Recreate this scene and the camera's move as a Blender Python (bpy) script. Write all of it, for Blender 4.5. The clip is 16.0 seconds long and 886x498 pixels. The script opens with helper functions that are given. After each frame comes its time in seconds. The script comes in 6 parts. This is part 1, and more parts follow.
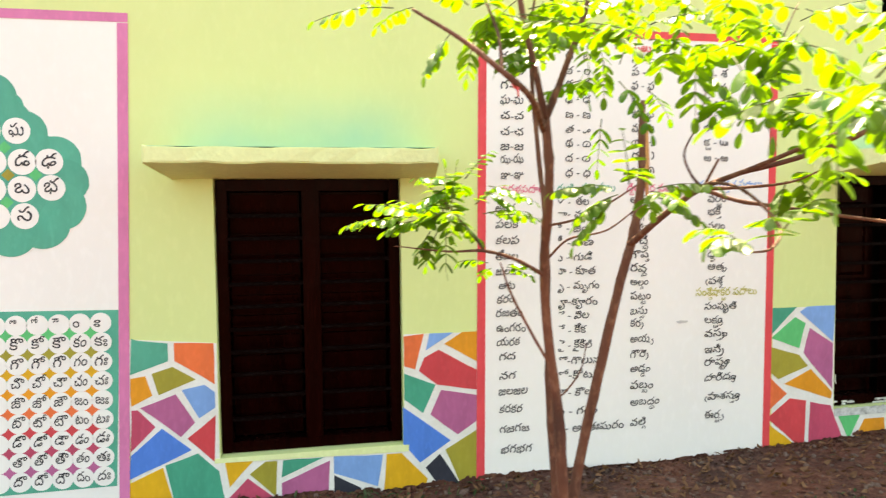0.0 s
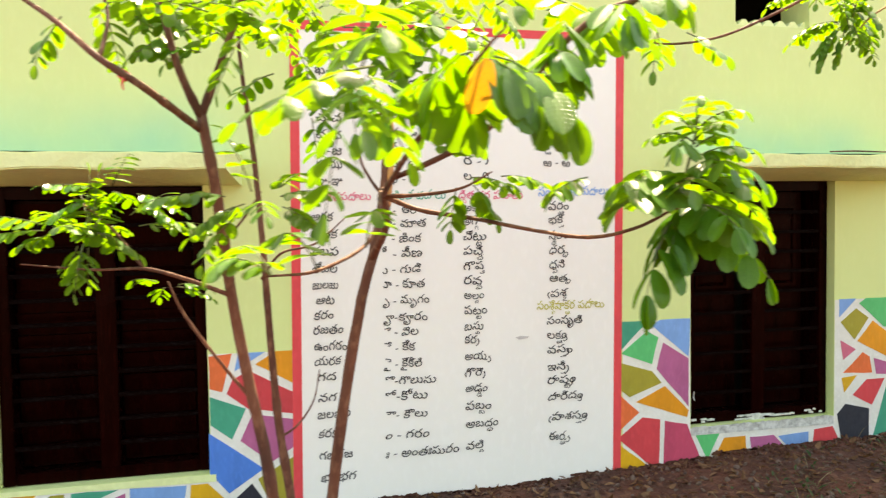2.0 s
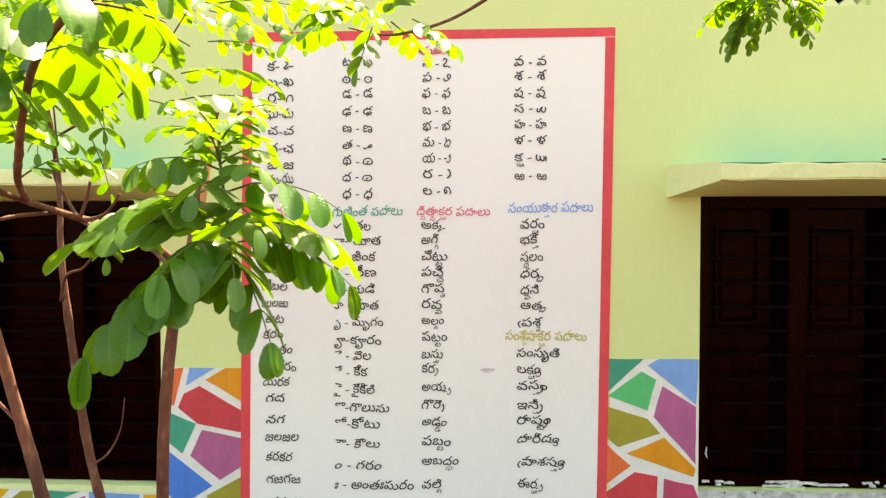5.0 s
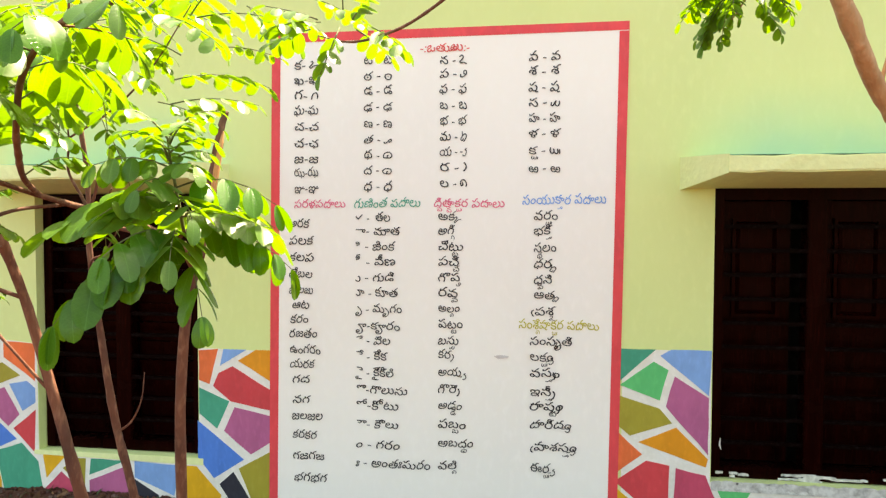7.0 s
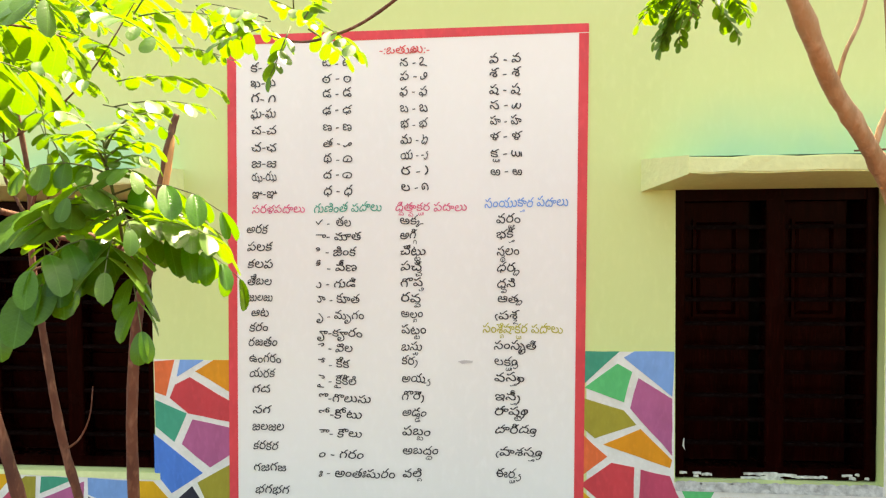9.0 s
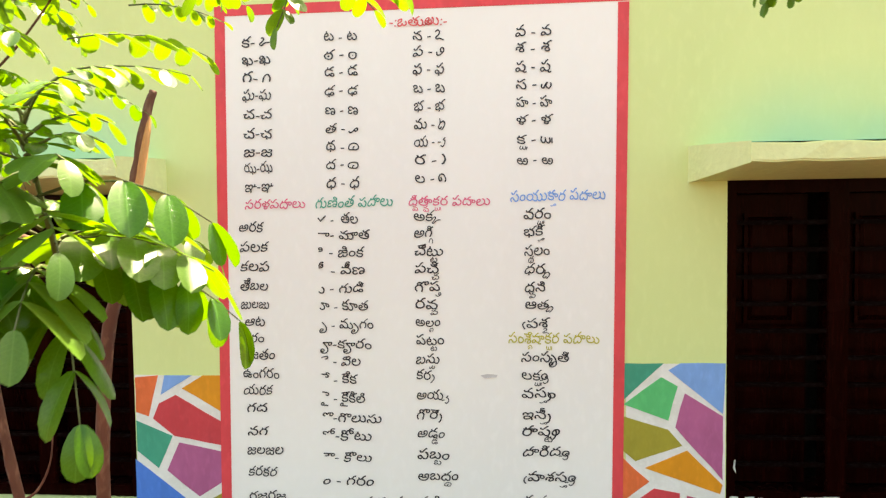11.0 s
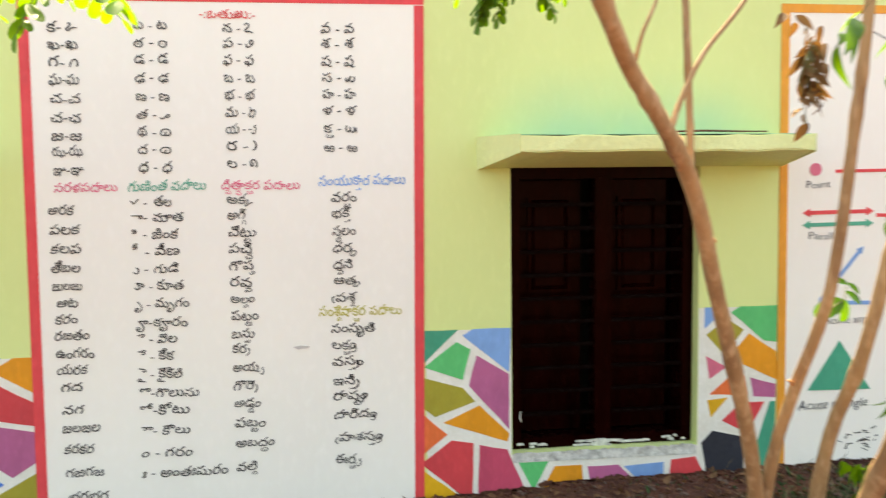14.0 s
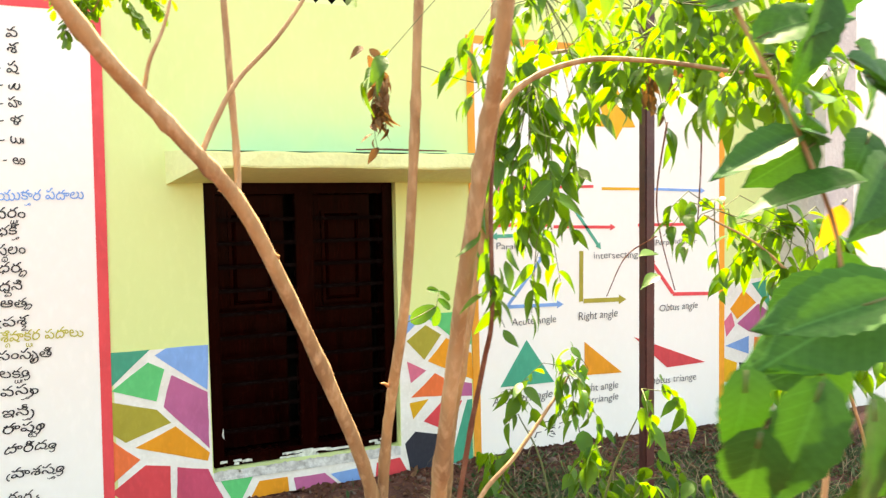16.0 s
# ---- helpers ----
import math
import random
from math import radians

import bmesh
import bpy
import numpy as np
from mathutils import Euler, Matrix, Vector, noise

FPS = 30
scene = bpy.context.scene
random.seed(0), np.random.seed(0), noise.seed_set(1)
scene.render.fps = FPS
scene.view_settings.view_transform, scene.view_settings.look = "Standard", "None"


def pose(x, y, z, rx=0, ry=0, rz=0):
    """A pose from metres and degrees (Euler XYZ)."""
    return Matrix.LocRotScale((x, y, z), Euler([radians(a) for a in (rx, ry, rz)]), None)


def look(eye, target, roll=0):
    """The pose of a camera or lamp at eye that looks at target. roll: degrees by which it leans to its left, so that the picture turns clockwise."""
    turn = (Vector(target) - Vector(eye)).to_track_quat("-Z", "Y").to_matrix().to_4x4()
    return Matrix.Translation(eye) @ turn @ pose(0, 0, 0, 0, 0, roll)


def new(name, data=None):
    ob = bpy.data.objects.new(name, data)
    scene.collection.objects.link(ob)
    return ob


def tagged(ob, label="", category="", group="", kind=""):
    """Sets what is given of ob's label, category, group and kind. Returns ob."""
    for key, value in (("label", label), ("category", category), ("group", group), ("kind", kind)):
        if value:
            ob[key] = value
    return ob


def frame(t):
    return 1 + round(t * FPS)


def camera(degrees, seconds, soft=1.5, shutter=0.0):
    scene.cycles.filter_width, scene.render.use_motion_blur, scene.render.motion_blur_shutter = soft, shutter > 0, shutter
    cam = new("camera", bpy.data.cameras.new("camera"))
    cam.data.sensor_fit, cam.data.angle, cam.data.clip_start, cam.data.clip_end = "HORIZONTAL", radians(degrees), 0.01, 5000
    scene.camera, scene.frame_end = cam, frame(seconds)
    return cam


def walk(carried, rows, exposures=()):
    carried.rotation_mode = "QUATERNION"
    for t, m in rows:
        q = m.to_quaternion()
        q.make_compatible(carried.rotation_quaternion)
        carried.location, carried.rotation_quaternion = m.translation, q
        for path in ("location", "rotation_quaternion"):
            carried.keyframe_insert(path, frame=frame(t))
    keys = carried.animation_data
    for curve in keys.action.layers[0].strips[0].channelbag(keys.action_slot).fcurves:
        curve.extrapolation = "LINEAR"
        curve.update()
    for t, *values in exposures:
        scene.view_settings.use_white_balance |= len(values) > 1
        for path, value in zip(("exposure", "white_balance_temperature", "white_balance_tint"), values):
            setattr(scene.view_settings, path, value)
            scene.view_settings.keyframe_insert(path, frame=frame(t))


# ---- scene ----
cam = camera(65.4, 16.0, soft=1.25, shutter=0.4)
METRES, EXPOSURE, KELVIN, TINT = 4.5, 2.40, 9300, 8.4
ROWS = [
    (0.0, 0.0, 0.0, 0.0, 0.02, -2.68, -0.44),
    (0.5, 0.0539, -0.0087, 0.0036, 0.1, -1.83, -0.71),
    (1.0, 0.0931, -0.0002, 0.0012, 0.41, -1.68, 0.69),
    (1.5, 0.1432, 0.0322, 0.0018, -0.7, -2.1, -0.76),
    (2.0, 0.1905, 0.0572, 0.0042, -1.45, -2.11, -0.23),
    (2.5, 0.2478, 0.0684, 0.006, 0.44, -1.98, -0.6),
    (3.0, 0.282, 0.0811, 0.0051, 2.57, -2.6, -0.21),
    (3.5, 0.3262, 0.1132, 0.0089, 4.59, -2.47, -0.77),
    (6.0, 0.4683, 0.1538, 0.0185, 18.72, -1.08, -1.04),
    (6.5, 0.4839, 0.1391, 0.0187, 19.75, -1.12, -1.28),
    (7.0, 0.4911, 0.1344, 0.0181, 18.99, -2.35, -1.25),
    (7.5, 0.4956, 0.1264, 0.0185, 19.06, -3.42, -1.1),
    (8.0, 0.498, 0.1258, 0.0197, 18.68, -2.09, -1.06),
    (8.5, 0.497, 0.1329, 0.019, 16.96, -1.95, -0.87),
    (11.0, 0.438, 0.2241, 0.0248, 15.24, -2.84, -0.35),
    (11.5, 0.427, 0.2551, 0.0292, 16.59, -2.02, 0.05),
    (12.0, 0.4262, 0.2759, 0.029, 18.91, -1.62, -0.12),
    (12.5, 0.4384, 0.2521, 0.0263, 17.94, -2.0, -0.29),
    (13.0, 0.4474, 0.2329, 0.0267, 14.4, -3.62, -0.53),
    (13.5, 0.479, 0.2087, 0.0247, 10.33, -3.74, 0.15),
    (14.0, 0.5136, 0.1736, 0.0231, 4.67, -4.0, -0.34),
    (14.5, 0.5415, 0.1599, 0.0209, -1.8, -4.53, -0.61),
    (15.0, 0.5798, 0.1578, 0.02, -8.93, -5.52, -0.53),
    (15.5, 0.6115, 0.1575, 0.0274, -10.76, -4.25, -1.04),
    (16.0, 0.6434, 0.1532, 0.0274, -10.37, -3.0, -0.11),
]
LEVEL = pose(-0.898, -3.629, 1.45) @ pose(0, 0, 0, 0, 1.15, 0) @ pose(0, 0, 0, 0, 0, -10.95)
walk(cam, [(t, LEVEL @ pose(METRES * x, METRES * y, METRES * z, 90 + pitch, roll, yaw)) for t, x, y, z, yaw, pitch, roll in ROWS],
     exposures=[(t, EXPOSURE + e, KELVIN, TINT) for t, e in ((0.0, 0.08), (2.5, -0.03), (7.0, -0.09), (11.0, -0.10), (12.2, -0.17), (13.5, -0.18), (14.5, 0.18), (15.5, 0.36), (16.0, 0.34))])

# ---- light ----
SUN_HEIGHT, SUN_SIDE = 60, 20      # degrees above the horizon; degrees from the wall's back towards its far end
world = bpy.data.worlds.new("sky")
scene.world = world
world.use_nodes = True
sky = world.node_tree.nodes.new("ShaderNodeTexSky")
sky.sky_type, sky.sun_disc = "NISHITA", False
sky.sun_elevation, sky.sun_rotation = radians(SUN_HEIGHT), radians(SUN_SIDE)
sky.dust_density = 3.0
world.node_tree.links.new(sky.outputs[0], world.node_tree.nodes["Background"].inputs[0])
world.node_tree.nodes["Background"].inputs[1].default_value = 0.15
sun = new("sun", bpy.data.lights.new("sun", "SUN"))
sun.data.energy, sun.data.angle, sun.data.color = 4.3, radians(0.6), (1.0, 0.95, 0.86)
toward = Vector((math.sin(radians(SUN_SIDE)) * math.cos(radians(SUN_HEIGHT)), math.cos(radians(SUN_SIDE)) * math.cos(radians(SUN_HEIGHT)), math.sin(radians(SUN_HEIGHT))))
sun.matrix_world = look(toward * 30, (0, 0, 0))


# ---- materials ----
def mix(nodes, links, factor, a, b):
    m = nodes.new("ShaderNodeMix")
    m.data_type = "RGBA"
    for socket, value in ((m.inputs[0], factor), (m.inputs[6], a), (m.inputs[7], b)):
        if isinstance(value, (int, float)):
            socket.default_value = value
        elif isinstance(value, tuple):
            socket.default_value = (*value[:3], 1)
        else:
            links.new(value, socket)
    return m.outputs[2]


def noise_out(nodes, links, coord, scale, low, high, detail=6.0, stretch=None):
    vector = coord
    if stretch:
        mp = nodes.new("ShaderNodeMapping")
        mp.inputs["Scale"].default_value = stretch
        links.new(coord, mp.inputs[0])
        vector = mp.outputs[0]
    n = nodes.new("ShaderNodeTexNoise")
    n.inputs["Scale"].default_value, n.inputs["Detail"].default_value = scale, detail
    links.new(vector, n.inputs["Vector"])
    r = nodes.new("ShaderNodeMapRange")
    r.inputs[1].default_value, r.inputs[2].default_value = low, high
    links.new(n.outputs[0], r.inputs[0])
    return r.outputs[0]


def surface(name, base, dark=None, light=None, rough=0.7, scale=3.0, fine=60.0, bump=0.15, step=0.01, metal=0.0, stretch=None, vary=0.0, specular=0.5, ior=1.5):
    """A painted, wooden or earthen surface: broad stains, fine grain and a fine relief."""
    mat = bpy.data.materials.new(name)
    mat.use_nodes = True
    nodes, links = mat.node_tree.nodes, mat.node_tree.links
    bsdf = nodes["Principled BSDF"]
    coord = nodes.new("ShaderNodeTexCoord").outputs["Object"]
    dark = dark or tuple(c * 0.8 for c in base)
    light = light or tuple(min(1, c * 1.08 + 0.01) for c in base)
    colour = mix(nodes, links, noise_out(nodes, links, coord, scale, 0.38, 0.72, stretch=stretch), base, dark)
    colour = mix(nodes, links, noise_out(nodes, links, coord, fine, 0.5, 0.85, stretch=stretch), colour, light)
    if vary:
        info = nodes.new("ShaderNodeObjectInfo")
        hsv = nodes.new("ShaderNodeHueSaturation")
        r = nodes.new("ShaderNodeMapRange")
        r.inputs[3].default_value, r.inputs[4].default_value = 1 - vary, 1 + vary
        links.new(info.outputs["Random"], r.inputs[0])
        links.new(r.outputs[0], hsv.inputs["Value"])
        links.new(colour, hsv.inputs["Color"])
        colour = hsv.outputs[0]
    links.new(colour, bsdf.inputs["Base Color"])
    bsdf.inputs["Metallic"].default_value = metal
    bsdf.inputs["IOR"].default_value = ior
    bsdf.inputs["Specular IOR Level"].default_value = specular
    r = nodes.new("ShaderNodeMapRange")
    r.inputs[3].default_value, r.inputs[4].default_value = max(0.05, rough - 0.12), min(1, rough + 0.12)
    links.new(noise_out(nodes, links, coord, fine * 0.4, 0.3, 0.7), r.inputs[0])
    links.new(r.outputs[0], bsdf.inputs["Roughness"])
    b = nodes.new("ShaderNodeBump")
    b.inputs["Strength"].default_value, b.inputs["Distance"].default_value = bump, step
    links.new(noise_out(nodes, links, coord, fine, 0.2, 0.8, stretch=stretch), b.inputs["Height"])
    links.new(b.outputs[0], bsdf.inputs["Normal"])
    return mat


def leafy(name, top, young, through_colour, gloss=0.35, thin=0.5, veins=False, shine=0.3):
    """Leaf blades: glossy above, letting light through, each a little different."""
    mat = bpy.data.materials.new(name)
    mat.use_nodes = True
    nodes, links = mat.node_tree.nodes, mat.node_tree.links
    bsdf, out = nodes["Principled BSDF"], nodes["Material Output"]
    geo = nodes.new("ShaderNodeNewGeometry")
    info = nodes.new("ShaderNodeObjectInfo")
    add = nodes.new("ShaderNodeMath")
    add.operation = "ADD"
    links.new(geo.outputs["Random Per Island"], add.inputs[0])
    links.new(info.outputs["Random"], add.inputs[1])
    wrap = nodes.new("ShaderNodeMath")
    wrap.operation = "FRACT"
    links.new(add.outputs[0], wrap.inputs[0])
    coord = nodes.new("ShaderNodeTexCoord").outputs["Object"]
    mottled = noise_out(nodes, links, coord, 25, 0.4, 0.75)
    colour = mix(nodes, links, wrap.outputs[0], top, young)
    colour = mix(nodes, links, mottled, colour, tuple(c * 0.75 for c in top))
    height = None
    if veins:                      # a pale rib along the blade and slanting side veins
        apart = nodes.new("ShaderNodeSeparateXYZ")
        links.new(coord, apart.inputs[0])

        def calc(op, a, b=0.0):
            m = nodes.new("ShaderNodeMath")
            m.operation = op
            for i, v in enumerate((a, b)):
                if isinstance(v, float):
                    m.inputs[i].default_value = v
                else:
                    links.new(v, m.inputs[i])
            return m.outputs[0]
        off_rib = calc("ABSOLUTE", apart.outputs[0])
        rib = calc("LESS_THAN", off_rib, 0.011)
        slant = calc("SINE", calc("MULTIPLY", calc("SUBTRACT", apart.outputs[1], calc("MULTIPLY", off_rib, 0.7)), 62.0))
        side_vein = calc("MULTIPLY", calc("GREATER_THAN", slant, 0.9), 0.35)
        height = calc("MAXIMUM", rib, side_vein)
        colour = mix(nodes, links, calc("MULTIPLY", height, 0.28), colour, tuple(min(1.0, c * 2.2 + 0.03) for c in young))
    links.new(colour, bsdf.inputs["Base Color"])
    bsdf.inputs["Roughness"].default_value = gloss
    bsdf.inputs["Specular IOR Level"].default_value = shine
    trans = nodes.new("ShaderNodeBsdfTranslucent")
    links.new(mix(nodes, links, wrap.outputs[0], through_colour, tuple(min(1, c * 1.25) for c in through_colour)), trans.inputs[0])
    shader = nodes.new("ShaderNodeMixShader")
    shader.inputs[0].default_value = thin
    links.new(bsdf.outputs[0], shader.inputs[1])
    links.new(trans.outputs[0], shader.inputs[2])
    links.new(shader.outputs[0], out.inputs[0])
    b = nodes.new("ShaderNodeBump")
    b.inputs["Strength"].default_value, b.inputs["Distance"].default_value = 0.3, 0.002
    links.new(height or noise_out(nodes, links, coord, 90, 0.3, 0.7), b.inputs["Height"])
    links.new(b.outputs[0], bsdf.inputs["Normal"])
    return mat


def paint(name, r, g, b, rough=0.62):
    return surface(name, (r, g, b), dark=(r * 0.84, g * 0.84, b * 0.84), rough=rough, scale=9.0, fine=45.0, bump=0.12, step=0.004, stretch=(1, 1, 0.45), vary=0.06)


def bounce_tinted(mat, spots, colour):
    """Paints a thin, cloudy tint of bounced light into a wall colour; spots are (x, z, half width, height)."""
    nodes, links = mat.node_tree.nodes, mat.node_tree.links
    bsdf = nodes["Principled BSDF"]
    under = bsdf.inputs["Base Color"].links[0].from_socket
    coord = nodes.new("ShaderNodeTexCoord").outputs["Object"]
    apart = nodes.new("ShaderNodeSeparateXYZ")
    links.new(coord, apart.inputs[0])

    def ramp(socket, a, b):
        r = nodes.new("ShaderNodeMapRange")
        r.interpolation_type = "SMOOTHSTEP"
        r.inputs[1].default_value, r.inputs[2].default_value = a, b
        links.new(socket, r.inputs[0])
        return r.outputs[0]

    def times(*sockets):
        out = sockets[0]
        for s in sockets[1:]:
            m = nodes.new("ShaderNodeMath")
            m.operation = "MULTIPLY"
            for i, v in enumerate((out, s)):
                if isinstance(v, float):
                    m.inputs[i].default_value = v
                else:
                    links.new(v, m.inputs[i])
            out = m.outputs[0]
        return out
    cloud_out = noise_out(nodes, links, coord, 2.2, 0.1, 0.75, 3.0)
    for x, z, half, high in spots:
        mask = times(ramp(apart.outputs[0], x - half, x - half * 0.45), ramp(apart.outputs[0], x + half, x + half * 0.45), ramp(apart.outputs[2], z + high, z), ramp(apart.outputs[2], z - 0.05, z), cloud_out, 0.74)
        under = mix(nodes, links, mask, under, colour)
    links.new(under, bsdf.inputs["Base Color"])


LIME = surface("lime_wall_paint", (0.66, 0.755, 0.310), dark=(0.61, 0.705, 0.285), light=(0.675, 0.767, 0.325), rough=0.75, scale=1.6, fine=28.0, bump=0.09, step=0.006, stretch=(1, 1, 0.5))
# green light bounced up off the slab tops, painted into the wall colour
bounce_tinted(LIME, ((-0.92, 1.79, 0.80, 0.40), (2.85, 1.80, 0.82, 0.40)), (0.27, 0.58, 0.40))
CREAM = surface("cream_slab_paint", (0.73, 0.795, 0.385), dark=(0.68, 0.745, 0.35), rough=0.78, scale=4.0, fine=35.0, bump=0.25)
TEAL_TOP = surface("green_slab_top", (0.30, 0.62, 0.42), rough=0.8, scale=5.0, fine=40.0, bump=0.3)
WHITE = surface("white_wall_paint", (0.865, 0.84, 0.765), dark=(0.825, 0.80, 0.73), light=(0.88, 0.855, 0.785), rough=0.7, scale=1.3, fine=30.0, bump=0.08, step=0.005, stretch=(1, 1, 0.5))
BARE = surface("bare_plaster", (0.60, 0.57, 0.52), dark=(0.46, 0.42, 0.41), rough=0.9, scale=3.5, fine=40.0, bump=0.35)
GROUT = surface("white_line_paint", (0.78, 0.77, 0.70), dark=(0.68, 0.67, 0.58), rough=0.7, scale=8.0, fine=45.0, bump=0.15, step=0.005)
GREEN = paint("leaf_green_paint", 0.06, 0.50, 0.16)
DARKGREEN = paint("sea_green_paint", 0.02, 0.33, 0.20)
TEAL = paint("teal_paint", 0.05, 0.38, 0.25)
BLUE = paint("blue_paint", 0.04, 0.19, 0.60)
LIGHTBLUE = paint("light_blue_paint", 0.17, 0.36, 0.68)
ORANGE = paint("orange_paint", 0.80, 0.30, 0.01)
VERMILION = paint("vermilion_paint", 0.85, 0.16, 0.04)
RED = paint("red_paint", 0.66, 0.05, 0.06)
CRIMSON = paint("crimson_paint", 0.56, 0.06, 0.12)
PURPLE = paint("purple_paint", 0.47, 0.11, 0.25)
PINK = paint("pink_paint", 0.66, 0.14, 0.22)
YELLOW = paint("yellow_paint", 0.76, 0.40, 0.01)
OLIVE = paint("olive_paint", 0.36, 0.31, 0.03)
BLACK = paint("black_paint", 0.015, 0.018, 0.03)
BORDER_RED = paint("border_red_paint", 0.78, 0.06, 0.07)
BORDER_PINK = paint("border_pink_paint", 0.70, 0.19, 0.38)
BORDER_ORANGE = paint("border_orange_paint", 0.85, 0.34, 0.03)
INK = paint("black_lettering_paint", 0.02, 0.02, 0.022, 0.5)
INK_THIN = paint("thin_black_lettering_paint", 0.085, 0.088, 0.095, 0.5)
INK_RED = paint("red_lettering_paint", 0.75, 0.10, 0.10)
INK_PINK = paint("pink_lettering_paint", 0.76, 0.14, 0.24)
INK_GREEN = paint("green_lettering_paint", 0.06, 0.38, 0.26)
INK_BLUE = paint("blue_lettering_paint", 0.16, 0.36, 0.72)
INK_OLIVE = paint("olive_lettering_paint", 0.50, 0.46, 0.06)
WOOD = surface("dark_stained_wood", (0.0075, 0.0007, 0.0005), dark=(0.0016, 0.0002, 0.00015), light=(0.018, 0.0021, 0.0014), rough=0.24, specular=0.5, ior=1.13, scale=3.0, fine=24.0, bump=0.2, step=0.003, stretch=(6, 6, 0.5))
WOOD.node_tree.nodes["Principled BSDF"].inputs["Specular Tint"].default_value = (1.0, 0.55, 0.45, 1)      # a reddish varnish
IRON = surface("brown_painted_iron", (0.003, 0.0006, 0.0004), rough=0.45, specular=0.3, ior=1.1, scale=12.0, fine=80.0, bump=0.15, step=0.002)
# the unlit room's darkness, put into the colour itself
DARK_ROOM = surface("painted_room_darkness", (0.02, 0.018, 0.016), rough=0.9)
POST = surface("maroon_post_paint", (0.075, 0.020, 0.018), dark=(0.035, 0.012, 0.011), rough=0.45, scale=8.0, fine=60.0, bump=0.2, step=0.003)
SOIL = surface("red_brown_soil", (0.105, 0.032, 0.014), dark=(0.030, 0.010, 0.005), light=(0.19, 0.080, 0.042), rough=0.95, scale=2.2, fine=22.0, bump=0.8, step=0.03)
STONE = surface("pale_pebble", (0.17, 0.105, 0.075), rough=0.85, scale=12.0, fine=60.0, bump=0.4, vary=0.35)
BARK = surface("reddish_brown_bark", (0.160, 0.056, 0.029), dark=(0.066, 0.024, 0.014), light=(0.30, 0.150, 0.088), rough=0.8, scale=9.0, fine=55.0, bump=0.55, step=0.008, stretch=(1, 1, 0.35))
PALE_BARK = surface("tan_bark", (0.42, 0.262, 0.125), dark=(0.21, 0.115, 0.052), light=(0.58, 0.40, 0.23), rough=0.8, scale=11.0, fine=50.0, bump=0.5, step=0.008, stretch=(1, 1, 0.35))
CUT_WOOD = surface("split_bare_wood", (0.62, 0.30, 0.11), dark=(0.42, 0.17, 0.06), rough=0.7, scale=10.0, fine=60.0, bump=0.4, step=0.004, stretch=(4, 4, 0.4))
ROUND = dict(top=(0.030, 0.135, 0.012), young=(0.068, 0.205, 0.018), through_colour=(0.160, 0.35, 0.008), gloss=0.25, thin=0.38, shine=0.36)
LEAF, LEAF_NEAR = leafy("round_leaf", **ROUND), leafy("round_leaf_veined", veins=True, **ROUND)
FRESH = dict(top=(0.065, 0.185, 0.026), young=(0.12, 0.26, 0.034), through_colour=(0.155, 0.300, 0.010), gloss=0.34, thin=0.50, shine=0.46)
YOUNG_LEAF, YOUNG_NEAR = leafy("young_leaf", **FRESH), leafy("young_leaf_veined", veins=True, **FRESH)
SLIM = dict(top=(0.024, 0.105, 0.012), young=(0.070, 0.180, 0.02), through_colour=(0.185, 0.37, 0.010), gloss=0.36, thin=0.42)
LONG_LEAF, LONG_NEAR = leafy("long_leaf", **SLIM), leafy("long_leaf_veined", veins=True, **SLIM)
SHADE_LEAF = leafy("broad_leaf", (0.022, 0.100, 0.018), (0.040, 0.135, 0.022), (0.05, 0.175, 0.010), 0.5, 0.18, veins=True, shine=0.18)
YELLOW_LEAF = leafy("yellowed_leaf", (0.52, 0.26, 0.02), (0.58, 0.30, 0.03), (0.42, 0.19, 0.012))
STALK = surface("green_brown_stalk", (0.10, 0.12, 0.035), rough=0.7, scale=20, fine=80, bump=0.2, step=0.002)
DRY_LEAF = leafy("dry_leaf", (0.10, 0.045, 0.020), (0.30, 0.165, 0.085), (0.16, 0.07, 0.02), 0.8, 0.3)
WITHERED = leafy("withered_leaf", (0.11, 0.052, 0.020), (0.28, 0.16, 0.055), (0.20, 0.09, 0.02), 0.75, 0.3)
WEED = leafy("weed_leaf", (0.022, 0.060, 0.014), (0.105, 0.130, 0.060), (0.06, 0.14, 0.02), 0.7, 0.28)
STRAW = leafy("dry_straw", (0.20, 0.16, 0.085), (0.30, 0.25, 0.14), (0.16, 0.12, 0.05), 0.8, 0.2)
PLASTIC = surface("dusty_plastic_bag", (0.55, 0.57, 0.60), rough=0.35, scale=9.0, fine=50.0, bump=0.5)
WHITEWASH = surface("dripped_whitewash", (0.66, 0.67, 0.62), dark=(0.30, 0.30, 0.27), rough=0.8, scale=26.0, fine=60.0, bump=0.4)


# ---- building helpers ----
def mesh_of(name, verts, faces, material, smooth=False):
    me = bpy.data.meshes.new(name)
    me.from_pydata([tuple(v) for v in verts], [], faces)
    me.materials.append(material)
    if smooth:
        me.shade_smooth()
    me.update()
    return me


def part(name, data, material, parent, label=""):
    """Links a bmesh or a mesh as one object under a thing or a part."""
    if isinstance(data, bmesh.types.BMesh):
        me = bpy.data.meshes.new(name)
        bmesh.ops.recalc_face_normals(data, faces=data.faces[:])
        data.to_mesh(me)
        data.free()
        me.materials.append(material)
    else:
        me = data
    ob = new(name, me)
    ob.parent = parent
    return tagged(ob, label) if label else ob


